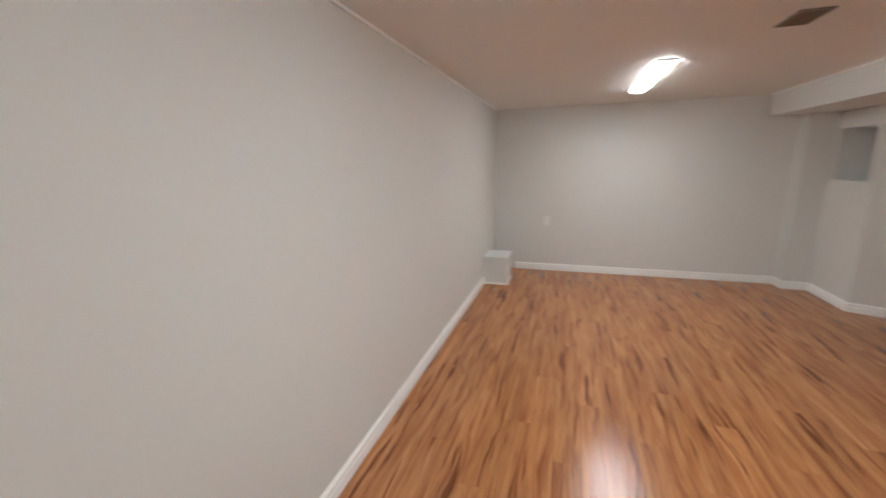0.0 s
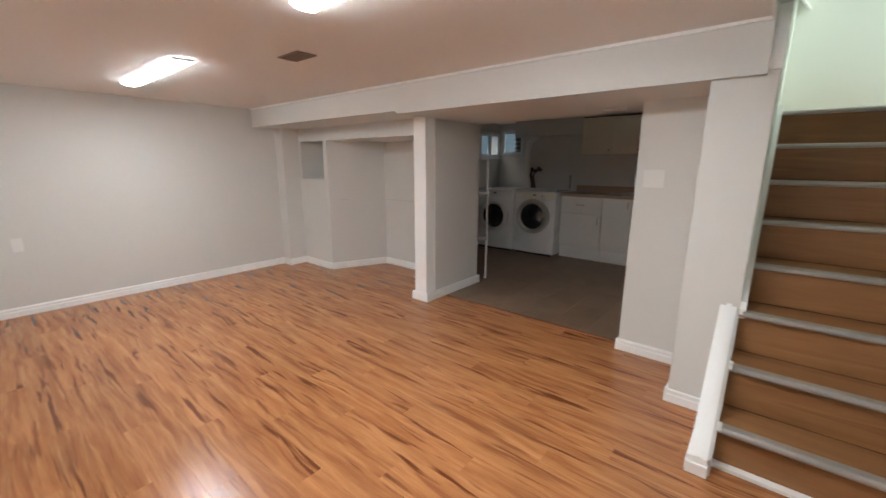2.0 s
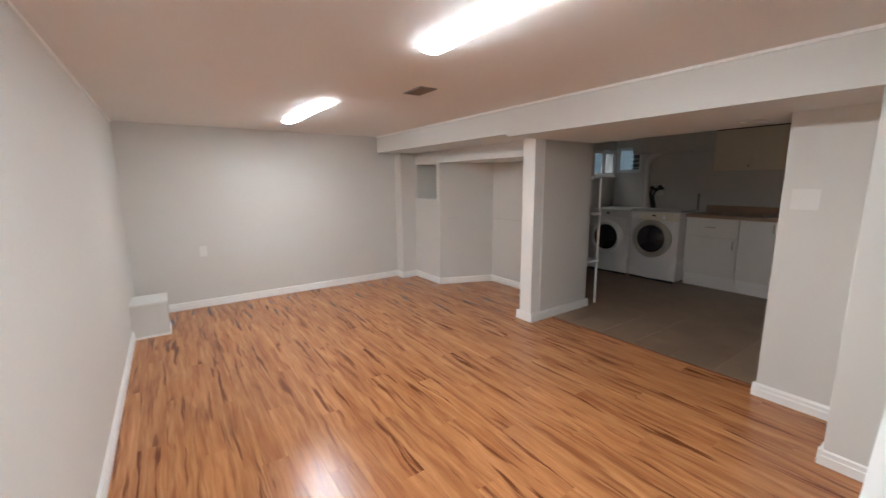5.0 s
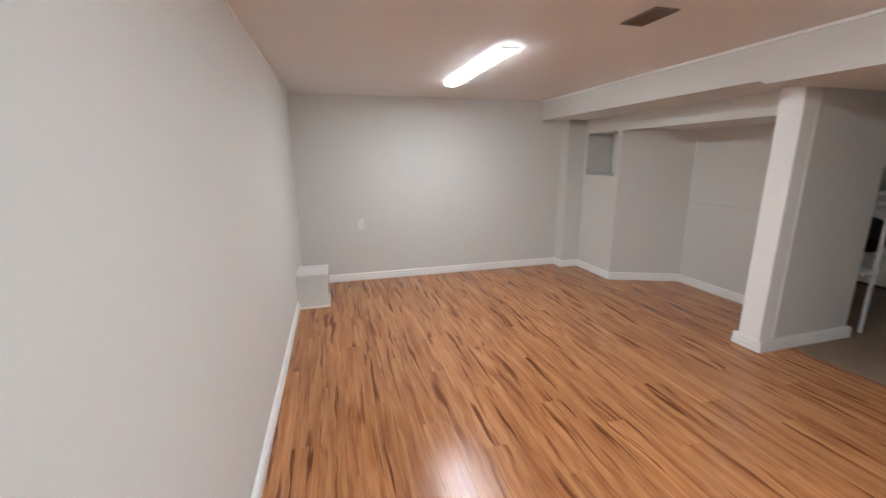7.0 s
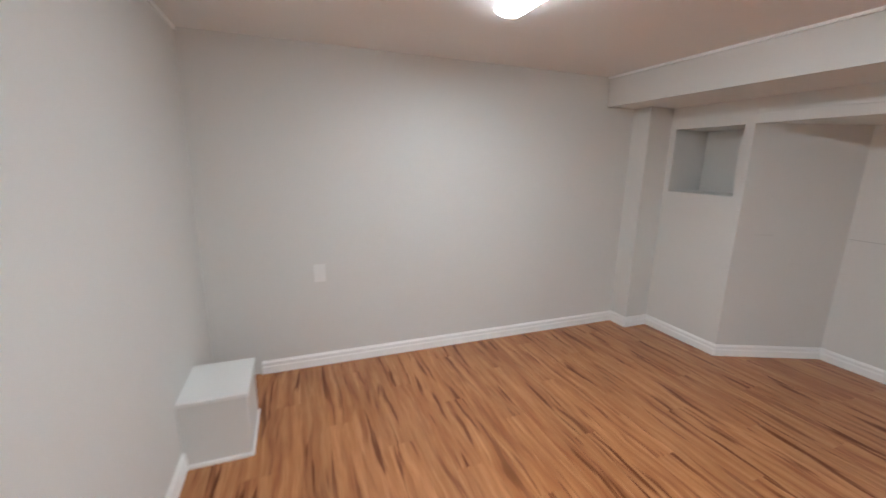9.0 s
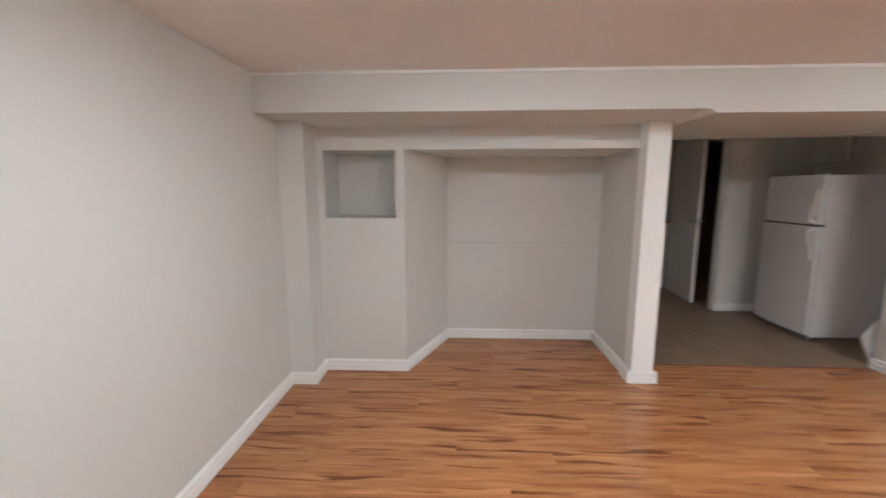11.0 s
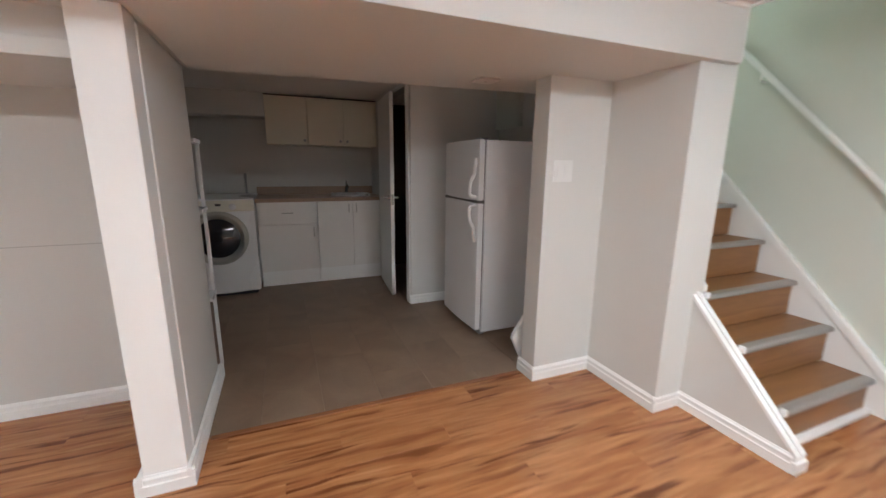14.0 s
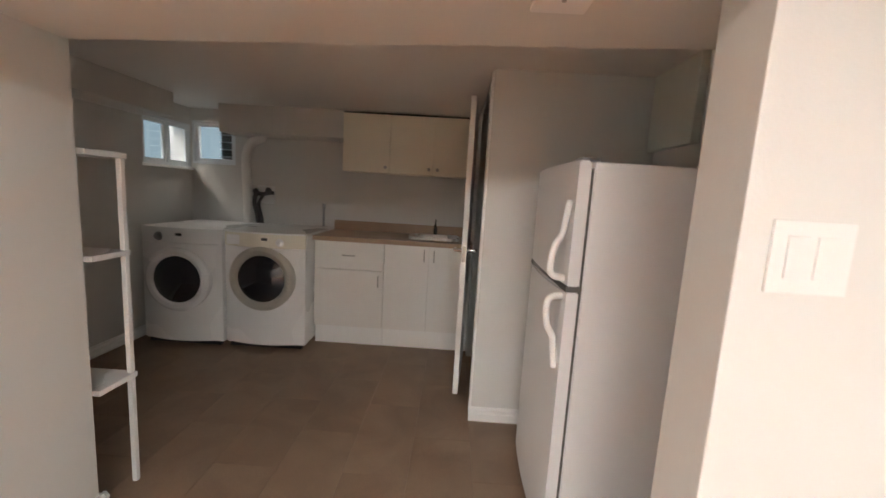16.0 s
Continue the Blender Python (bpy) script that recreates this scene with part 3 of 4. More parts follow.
structure("trim_pillar_bead", boxes((2.400, 2.416, 2.461, 2.471, 0.085, BZ), bevel=0.004), TRIM, "painted corner bead beside the pillar", "trim")
structure("trim_closet", boxes((CX + 0.085, CX + 0.105, CY - 0.095, CY + 0.012, 0.0, 1.945), (CX + 0.02, CX + 0.085, CY, CY + 0.012, 0.0, 1.98)), TRIM, "white door casing of the closet", "trim")
structure("threshold", boxes((EDGE - 0.02, EDGE + 0.012, 0.74, 2.43, -0.006, 0.004), bevel=0.002), laminate("threshold_wood", "y", (0.34, 0.15, 0.07), (0.27, 0.11, 0.05), (0.16, 0.06, 0.03), 0.4), "wood-print strip between laminate and tile", "threshold")

# ---------------------------------------------------------------- windows and door
WELL = glow("daylit_window_well", (0.40, 0.56, 0.64), 0.28, 0.04)


def window(name, origin, ax, ay, w, h, panes, label, deep=0.05, bar=0.045):
    """A vinyl window: frame, and panes side by side each in its sash. ax runs along its width, ay towards the room."""
    ax, ay = Vector(ax), Vector(ay)
    o = Vector(origin)

    def b(bm, u0, u1, v0, v1, z0, z1, bv=0.004):
        p, q = o + ax * u0 + ay * v0, o + ax * u1 + ay * v1
        return box(bm, min(p.x, q.x), max(p.x, q.x), min(p.y, q.y), max(p.y, q.y), o.z + z0, o.z + z1, bv)
    win = thing(name, o, label, "window", kind="structure")
    fr = bmesh.new()
    b(fr, 0, w, 0, deep, 0, bar)
    b(fr, 0, w, 0, deep, h - bar, h)
    b(fr, 0, bar, 0, deep, bar, h - bar)
    b(fr, w - bar, w, 0, deep, bar, h - bar)
    part("window_frame", fr, VINYL, win)
    step = (w - 2 * bar) / panes
    for i in range(panes):
        u, v = bar + i * step, 0.004 + 0.018 * (i % 2)
        s = bmesh.new()
        t = 0.030
        b(s, u, u + step, v, v + 0.02, bar, bar + t, 0.003)
        b(s, u, u + step, v, v + 0.02, h - bar - t, h - bar, 0.003)
        b(s, u, u + t, v, v + 0.02, bar + t, h - bar - t, 0.003)
        b(s, u + step - t, u + step, v, v + 0.02, bar + t, h - bar - t, 0.003)
        sash = part("sash", s, VINYL, win)
        g = bmesh.new()
        b(g, u + t, u + step - t, v + 0.008, v + 0.012, bar + t, h - bar - t, 0)
        pane = part("pane", g, GLASS, sash, "clear glass pane")
        pane.visible_shadow = False
    return win


window("window_1", (WX1, -0.985, WZ0 + 0.004), (-1, 0, 0), (0, 1, 0), WX1 - WX0, CZ - WZ0 - 0.008, 2, "white vinyl sliding window high under the ceiling", bar=0.058)
window("window_2", (LX0, LN + 0.052, LZ0), (1, 0, 0), (0, -1, 0), LX1 - LX0, LZ1 - LZ0, 2, "small white window high in the laundry wall", bar=0.022)
corner_window = window("window_3", (LE + 0.052, EY0, EZ0), (0, 1, 0), (-1, 0, 0), EY1 - EY0, EZ1 - EZ0, 1, "small pane and louvred vent in the corner of the laundry", bar=0.022)
part("vent_panel", boxes((LE + 0.068, LE + 0.080, EY0 + 0.055, EY0 + 0.175, EZ0 + 0.055, EZ1 - 0.055)), CHARCOAL, corner_window)
for i in range(4):
    z = EZ0 + 0.075 + 0.068 * i
    part("louvre", boxes((LE + 0.040, LE + 0.067, EY0 + 0.053, EY0 + 0.177, z, z + 0.009), bevel=0.002), VINYL, corner_window)
structure("sill_window", boxes((WX0 - 0.005, WX1 + 0.008, S - 0.16, S + 0.012, WZ0 - 0.012, WZ0 + 0.004), bevel=0.003), TRIM, "white window sill", "sill")
structure("trim_window_reveal", boxes((WX0, WX0 + 0.010, S - 0.13, S + 0.003, WZ0 + 0.005, CZ - 0.011), (WX1 - 0.010, WX1, S - 0.13, S + 0.003, WZ0 + 0.005, CZ - 0.011), (WX0, WX1, S - 0.13, S + 0.003, CZ - 0.010, CZ - 0.001)), TRIM, "white lining of the window reveal", "trim")
structure("sill_laundry", boxes((LX0 - 0.01, LX1 + 0.01, LN - 0.03, LN + 0.1, LZ0 - 0.02, LZ0), bevel=0.003), TRIM, "narrow painted window sill", "sill")
structure("backdrop", boxes((-4.5, 6.0, -4.6, -4.5, -1, 7)), GARDEN, "bright sky and blurred leaves outside the window", "backdrop")
structure("backdrop_laundry", boxes((4.0, 6.9, 4.55, 4.6, 0.6, 3.2), (6.45, 6.5, 2.4, 4.55, 0.6, 3.2)), WELL, "grey window well outside the laundry window", "backdrop")

# closet door, ajar
door = thing("door_1", (4.92, CY + 0.03, 0.0), "white flush closet door standing ajar", "door", kind="structure")
DW, DH = 0.665, 1.912


def hinged(bm):
    m = Matrix.Translation((4.92, CY + 0.028, 0.0)) @ Matrix.Rotation(radians(-4.2), 4, "Z")
    bmesh.ops.transform(bm, matrix=m, verts=bm.verts)
    return bm


part("leaf", hinged(box(bmesh.new(), -DW, 0, 0, 0.035, 0.012, DH, 0.003)), TRIM, door)
for side in (-1, 1):
    y0 = 0.0175 + side * 0.0175
    k = turned(bmesh.new(), (-DW + 0.06, y0, 0.965), (0, side, 0), [(0.0, 0.027), (0.006, 0.026), (0.009, 0.012), (0.045, 0.010), (0.047, 0.006)], 20)
    bent(k, [(-DW + 0.06, y0 + side * 0.045, 0.965), (-DW + 0.10, y0 + side * 0.052, 0.966), (-DW + 0.16, y0 + side * 0.050, 0.964)], 0.009, 10, 4)
    part("door_lever", hinged(k), CHROME, door, "chrome lever handle", True)
part("strike_plate", hinged(box(bmesh.new(), -DW - 0.001, -DW + 0.001, 0.006, 0.029, 0.90, 1.0, 0.0)), NICKEL, door)

# ---------------------------------------------------------------- stairs
X1, Z1, RUN, RISE, STEPS = 1.52, 0.195, 0.207, 0.211, 8
SL, SR = 0.03, S
stairs = thing("staircase", (X1, -0.4, 0), "brown wood-print steps with grey nosings", "stairs", kind="structure")
for i in range(STEPS):
    x, z = X1 + RUN * i, Z1 + RISE * i
    top = i == STEPS - 1
    riser = bmesh.new()
    box(riser, x + 0.018, x + 0.034, SR, SL, z - (Z1 if i == 0 else RISE) + 0.001, z - 0.026)
    part("riser", riser, STAIRWOOD, stairs)
    tread = bmesh.new()
    box(tread, x + 0.012, x + (0.62 if top else RUN + 0.018), SR, SL, z - 0.026, z - 0.002)
    tr = part("tread", tread, STAIRWOOD, stairs)
    nose = bmesh.new()
    prof = [(0.045, 0.0), (0.008, 0.0)] + [(0.008 - 0.016 * math.sin(a), -0.016 + 0.016 * math.cos(a)) for a in (0.5, 1.0, 1.57, 2.2)] + [(0.004, -0.027), (0.016, -0.027), (0.016, -0.003), (0.045, -0.0025)]
    prism(nose, [(x + u, z + v) for u, v in prof], "y", SR + 0.001, SL - 0.001)
    part("nosing", nose, NOSE, tr, "grey ribbed stair nosing")
part("carcass", prism(bmesh.new(), [(X1 + 0.036, -0.04)] + [p for i in range(STEPS) for p in ((X1 + RUN * i + 0.036, Z1 + RISE * i - 0.028 - (RISE if i else Z1 + 0.01)), (X1 + RUN * i + 0.036, Z1 + RISE * i - 0.028))] + [(3.6, Z1 + RISE * 7 - 0.028), (3.6, -0.04)], "y", SR + 0.002, SL - 0.002), SUBFLOOR, stairs)


def line(x):
    return Z1 + (x - X1) * RISE / RUN


structure("trim_stair_foot", boxes((1.50, 1.538, SR, SL, 0.0, 0.020), bevel=0.004), TRIM, "white quarter-round at the foot of the stairs", "trim")
# skirt board on the wall
sk = bmesh.new()
prism(sk, [(1.425, 0.0), (1.425, 0.12), (1.46, line(1.46) + 0.045), (2.97, line(2.97) + 0.045), (3.06, line(2.97) + 0.05), (3.06, line(2.97) - 0.25), (1.62, 0.0)], "y", S, S + 0.02)
structure("skirt_stairs", sk, TRIM, "white skirt board beside the steps", "trim")
skc = bmesh.new()
prism(skc, [(1.45, line(1.45) + 0.030), (1.45, line(1.45) + 0.095), (2.97, line(2.97) + 0.095), (3.06, line(2.97) + 0.10), (3.06, line(2.97) + 0.04), (2.98, line(2.97) + 0.030)], "y", S, S + 0.034)
bmesh.ops.bevel(skc, geom=skc.edges[:], offset=0.005, segments=2, affect="EDGES")
structure("trim_skirt_cap", skc, TRIM, "white raking cap on the stair skirt", "trim")
sk2 = bmesh.new()
prism(sk2, [(1.945, line(1.945) - 0.05), (1.945, line(1.945) + 0.04), (2.97, line(2.97) + 0.04), (2.97, line(2.97) - 0.05)], "y", 0.005, 0.03)
structure("skirt_stairs_inner", sk2, TRIM, "white skirt board along the inner stair wall", "trim")
# low side wall with a raking cap
cw = bmesh.new()
prism(cw, [(1.425, -0.04), (1.425, line(1.425) - 0.02), (1.95, line(1.95) - 0.02), (1.95, -0.04)], "y", 0.028, 0.107)
structure("wall_curb", cw, WALL, "low triangular side wall of the stairs", "wall")
cap = thing("stair_cap", (1.41, 0.07, 0), "white raking cap board at the foot of the stairs", "trim", kind="structure")
cb = bmesh.new()
prism(cb, [(1.405, 0.0), (1.405, line(1.405) + 0.005), (1.955, line(1.955) + 0.005), (1.955, line(1.955) - 0.016), (1.424, line(1.424) - 0.016), (1.424, 0.0)], "y", 0.042, 0.112)
part("board", cb, TRIM, cap)
part("bead", prism(bmesh.new(), [(1.40, line(1.40) + 0.006), (1.955, line(1.955) + 0.006), (1.955, line(1.955) + 0.018), (1.40, line(1.40) + 0.018)], "y", 0.064, 0.086), TRIM, cap)
for i in range(3):
    x = X1 + RUN * i
    part("end_block", box(bmesh.new(), x - 0.016, x + 0.012, 0.014, 0.03, line(x) - 0.012, line(x) + 0.022, 0.004), TRIM, cap)
part("plinth", box(bmesh.new(), 1.394, 1.432, 0.036, 0.120, 0.0, 0.055, 0.004), TRIM, cap)

# handrail
rail = thing("handrail", (1.46, -0.745, 0.94), "white painted wooden handrail on the stair wall", "handrail")
hr = bmesh.new()
prism(hr, [(1.42, 0.930), (1.42, 0.970), (3.03, 2.640), (3.03, 2.600)], "y", -0.765, -0.728)
bmesh.ops.bevel(hr, geom=hr.edges[:], offset=0.007, segments=2, affect="EDGES")
part("rail", hr, TRIM, rail, "", True)
for x in (2.3, 2.95):
    z = 0.935 + (x - 1.42) * 1.037
    k = bmesh.new()
    rod(k, (x, S + 0.002, z - 0.05), (x, -0.748, z - 0.045), 0.007, 10)
    rod(k, (x, -0.748, z - 0.047), (x, -0.748, z + 0.01), 0.007, 10)
    part("bracket", k, TRIM, rail, "", True)

# stairhead: far wall, door casing with latch, short wall rail
structure("wall_stairhead", boxes((3.60, 4.1, S - 0.3, 0.15, 1.6, 4.0)), SIDING, "pale wall at the head of the stairs", "wall")
structure("trim_side_door", boxes((2.98, 3.04, S, S + 0.018, 1.68, 3.75), (2.98, 3.58, S, S + 0.018, 3.70, 3.76), bevel=0.003), TRIM, "white casing of the side door", "trim")
lg = prism(bmesh.new(), [(0.029, 2.535), (-0.05, 2.425), (-0.05, 2.405), (0.029, 2.512)], "x", 3.55, 3.60)
structure("ledge_stairhead", lg, TRIM, "short white slanted strip on the stairhead wall", "trim")
structure("latch_plate", boxes((3.596, 3.602, -0.742, -0.728, 1.955, 1.975), (3.596, 3.602, -0.742, -0.728, 1.915, 1.93), (3.596, 3.602, -0.746, -0.734, 1.875, 1.89)), NICKEL, "small metal latch plates", "latch")

# ---------------------------------------------------------------- main room things


def ceiling_lamp(x, y0, y1, light):
    lamp = thing("ceiling_light", (x, (y0 + y1) / 2, CZ), "slim white lit ceiling light strip", "ceiling light", "ceiling light strips")
    w, deep = 0.061, 0.028
    part("housing", box(bmesh.new(), x - w + 0.004, x + w - 0.004, y0 + 0.004, y1 - 0.004, CZ - 0.0135, CZ, 0.002), PLASTIC, lamp)
    lens = [(x - w, CZ - 0.014), (x - w + 0.012, CZ - 0.0215), (x - w + 0.028, CZ - 0.0262), (x - w + 0.044, CZ - deep)]
    lens += [(2 * x - px, pz) for px, pz in reversed(lens)]
    part("diffuser", prism(bmesh.new(), lens, "y", y0 + 0.004, y1 - 0.004), light, lamp, "glowing white wraparound diffuser")
    for ya, yb in ((y0, y0 + 0.0035), (y1 - 0.0035, y1)):
        part("end_cap", box(bmesh.new(), x - w - 0.001, x + w + 0.001, ya, yb, CZ - 0.015, CZ, 0.001), PLASTIC, lamp)
    return lamp


ceiling_lamp(0.545, 2.93, 4.12, LIGHT)
ceiling_lamp(0.540, 0.36, 1.555, LIGHT_STRONGER)

vent = thing("ceiling_vent", (0.955, 2.31, CZ), "brown-grey metal louvred air register on the ceiling", "vent")
vb = boxes((0.89, 1.02, 2.198, 2.208, CZ - 0.008, CZ), (0.89, 1.02, 2.412, 2.422, CZ - 0.008, CZ), (0.89, 0.90, 2.208, 2.412, CZ - 0.008, CZ), (1.01, 1.02, 2.208, 2.412, CZ - 0.008, CZ), bevel=0.002)
part("frame", vb, VENT, vent)
part("backing", boxes((0.90, 1.01, 2.208, 2.412, CZ - 0.002, CZ - 0.0005)), SHADOWGAP, vent)
for i in range(11):
    y = 2.222 + i * 0.0175
    s = prism(bmesh.new(), [(y, CZ - 0.002), (y + 0.002, CZ - 0.002), (y + 0.010, CZ - 0.010), (y + 0.008, CZ - 0.011)], "x", 0.902, 1.008)
    part("slat", s, VENT, vent)

smoke = thing("smoke_detector", (1.13, -0.14, CZ), "round white smoke detector on the ceiling, greyed as in shade", "smoke detector")
part("base", turned(bmesh.new(), (1.13, -0.14, CZ), (0, 0, -1), [(0, 0.068), (0.010, 0.068), (0.012, 0.060), (0.016, 0.060)], 32), DETECTOR, smoke, "", True)
part("cover", turned(bmesh.new(), (1.13, -0.14, CZ - 0.016), (0, 0, -1), [(0, 0.062), (0.006, 0.062), (0.018, 0.052), (0.024, 0.030), (0.025, 0.010)], 32), DETECTOR, smoke, "", True)
part("grille", turned(bmesh.new(), (1.13, -0.14, CZ - 0.041), (0, 0, -1), [(0, 0.014), (0.003, 0.013), (0.004, 0.006)], 20), GREY, smoke, "", True)

pb = thing("pipe_box", (-0.74, 4.38, 0), "white boxed-in pipe cover in the room corner", "pipe cover")
part("body", boxes((W + 0.001, -0.615, 4.215, 4.55, 0.0, 0.30), bevel=0.003), WALL, pb)
part("lid", boxes((W + 0.001, -0.607, 4.208, 4.552, 0.30, 0.318), bevel=0.003), PLATE, pb)
part("foot_strip", boxes((W + 0.001, -0.606, 4.206, 4.215, 0.0, 0.016), (-0.615, -0.606, 4.215, 4.55, 0.0, 0.016)), TRIM, pb)


def wall_plate(name, centre, normal, w, h, label, rockers):
    """A plate with slim rockers or sockets on it."""
    c, nrm = Vector(centre), Vector(normal)
    side = Vector((-nrm.y, nrm.x, 0))
    ob = thing(name, c, label, name.replace("_", " "))

    def b(u0, u1, z0, z1, d0, d1, bv):
        p, q = c + side * u0 + nrm * d0, c + side * u1 + nrm * d1
        return box(bmesh.new(), min(p.x, q.x), max(p.x, q.x), min(p.y, q.y), max(p.y, q.y), c.z + z0, c.z + z1, bv)
    part("plate", b(-w / 2, w / 2, -h / 2, h / 2, 0.0005, 0.006, 0.002), PLATE, ob)
    for u in rockers:
        part("rocker", b(u - 0.017, u + 0.017, -0.034, 0.034, 0.006, 0.0085, 0.0012), PLATE, ob)
        for z in (-0.046, 0.046):
            part("screw", rod(bmesh.new(), c + side * u + nrm * 0.005 + Vector((0, 0, z)), c + side * u + nrm * 0.0066 + Vector((0, 0, z)), 0.003, 10), PLASTIC, ob)
    return ob


wall_plate("light_switch", (2.444, 0.595, 1.246), (-1, 0, 0), 0.128, 0.117, "white double rocker light switch on the wing wall", (-0.023, 0.023))
wall_plate("wall_outlet", (-0.243, N, 0.63), (0, -1, 0), 0.07, 0.115, "white wall outlet plate on the end wall", (0.0,))

# plate on the beam's underside
cp = thing("junction_cover", (2.69, 0.96, BZ), "white square cover plate under the beam", "cover plate")
part("plate", box(bmesh.new(), 2.63, 2.75, 0.90, 1.02, BZ - 0.012, BZ, 0.004), PLASTIC, cp)
part("screw", rod(bmesh.new(), (2.69, 0.96, BZ - 0.014), (2.69, 0.96, BZ - 0.012), 0.005, 10), NICKEL, cp)

# odd white panel behind the wing wall
lp = prism(bmesh.new(), [(0.30, 0.0), (0.645, 0.0), (0.70, 0.10), (0.742, 0.19), (0.728, 0.23), (0.645, 0.345), (0.30, 0.40)], "x", 2.632, 2.662)
bmesh.ops.bevel(lp, geom=lp.edges[:], offset=0.004, segments=2, affect="EDGES")
solo("leaning_panel", lp, PLASTIC, (2.647, 0.45, 0.0), "cut white plastic panel standing behind the wing wall", "panel")

# ---------------------------------------------------------------- laundry
CFX, CT = 5.0, 0.925            # cabinet fronts, counter top
Y0, YA, YB, Y1 = 2.287, 1.705, 1.337, 0.988


def bar_handle(bm, p, q, out):
    p, q, out = Vector(p), Vector(q), Vector(out)
    d = (q - p).normalized() * 0.012
    rod(bm, p + out * 0.026, q + out * 0.026, 0.0045, 10)
    rod(bm, p + d, p + d + out * 0.026, 0.004, 8)
    rod(bm, q - d, q - d + out * 0.026, 0.004, 8)
    return bm


def base_unit(ya, yb, fronts, label):
    """A floor cabinet between ya and yb (ya > yb); fronts: name, y, y, z, z, handle ends."""
    u = thing("base_cabinet", (CFX + 0.3, (ya + yb) / 2, 0), label, "cabinet", "kitchenette base cabinets")
    part("body", boxes((CFX + 0.014, LE - 0.005, yb + 0.001, ya - 0.001, 0.159, CT - 0.038)), BASEWHITE, u)
    part("plinth", boxes((CFX + 0.026, CFX + 0.046, yb + 0.001, ya - 0.001, 0.0, 0.158), bevel=0.002), TRIM, u)
    for name, a, b, z0, z1, ends in fronts:
        d = part(name, box(bmesh.new(), CFX - 0.018, CFX, b + 0.0035, a - 0.0035, z0, z1, 0.002), BASEWHITE, u)
        part("handle", bar_handle(bmesh.new(), *ends, (-1, 0, 0)), NICKEL, d, "slim nickel bar handle", True)
    return u


F = CFX - 0.018
base_unit(Y0, YA, (("drawer", Y0, YA, 0.660, 0.885, ((F, 2.055, 0.775), (F, 1.945, 0.775))), ("door", Y0, YA, 0.165, 0.652, ((F, 1.75, 0.52), (F, 1.75, 0.62)))), "white base cabinet with a drawer over a door")
base_unit(YA, Y1, (("door", YA, YB, 0.165, 0.885, ((F, 1.377, 0.76), (F, 1.377, 0.86))), ("door", YB, Y1, 0.165, 0.885, ((F, 1.297, 0.76), (F, 1.297, 0.86)))), "white sink cabinet with two plain doors")

ctop = thing("countertop", (5.28, 1.65, CT - 0.038), "brown wood-print laminate countertop with low backsplash", "countertop")
SX0, SX1, SY0, SY1 = 5.11, 5.43, 1.15, 1.49
slab = boxes((CFX - 0.04, SX0, Y1 + 0.001, Y0 + 0.012, CT - 0.037, CT), (SX1, LE - 0.004, Y1 + 0.001, Y0 + 0.012, CT - 0.037, CT), (SX0, SX1, SY1, Y0 + 0.012, CT - 0.037, CT), (SX0, SX1, Y1 + 0.001, SY0, CT - 0.037, CT))
part("slab", slab, COUNTER, ctop)
part("backsplash", boxes((LE - 0.024, LE - 0.002, Y1 + 0.001, Y0 + 0.012, CT + 0.0005, CT + 0.09), bevel=0.003), COUNTER, ctop)

sink = thing("sink", (5.27, 1.32, CT), "small stainless steel sink set in the counter", "sink")
sk_ = bmesh.new()
cx, cy = (SX0 + SX1) / 2, (SY0 + SY1) / 2
rings = []
for hw, hh, z in ((0.186, 0.228, CT + 0.001), (0.180, 0.222, CT + 0.022), (0.160, 0.200, CT + 0.022), (0.150, 0.158, CT - 0.004), (0.140, 0.148, CT - 0.13), (0.10, 0.11, CT - 0.15)):
    ring = []
    for k in range(32):
        a = 2 * math.pi * k / 32
        ca, sa = math.cos(a), math.sin(a)
        ring.append(sk_.verts.new((cx + hw * math.copysign(abs(ca) ** 0.45, ca), cy + hh * math.copysign(abs(sa) ** 0.45, sa), z)))
    rings.append(ring)
for a, b in zip(rings, rings[1:]):
    for k in range(32):
        sk_.faces.new((a[k], a[(k + 1) % 32], b[(k + 1) % 32], b[k]))
sk_.faces.new(rings[-1])
bmesh.ops.recalc_face_normals(sk_, faces=sk_.faces)
part("bowl", sk_, STEEL, sink, "polished steel bowl", True)
part("drain", turned(bmesh.new(), (cx, cy, CT - 0.149), (0, 0, 1), [(0, 0.03), (0.003, 0.03), (0.004, 0.02)], 20), NICKEL, sink, "", True)
tap = thing("faucet", (5.475, 1.32, CT), "dark chrome single-lever faucet behind the sink", "faucet")
part("base", turned(bmesh.new(), (5.475, 1.32, CT), (0, 0, 1), [(0, 0.026), (0.008, 0.026), (0.012, 0.018), (0.075, 0.016), (0.085, 0.010)], 20), DARKCHROME, tap, "", True)
part("spout", bent(bmesh.new(), [(5.475, 1.32, CT + 0.05), (5.45, 1.32, CT + 0.10), (5.39, 1.32, CT + 0.11), (5.35, 1.32, CT + 0.075)], 0.010), DARKCHROME, tap, "", True)
part("lever", bent(bmesh.new(), [(5.475, 1.32, CT + 0.085), (5.48, 1.32, CT + 0.12), (5.465, 1.32, CT + 0.155)], 0.006), DARKCHROME, tap, "", True)

WFX, WZA, WZB = 5.27, 1.474, 1.963


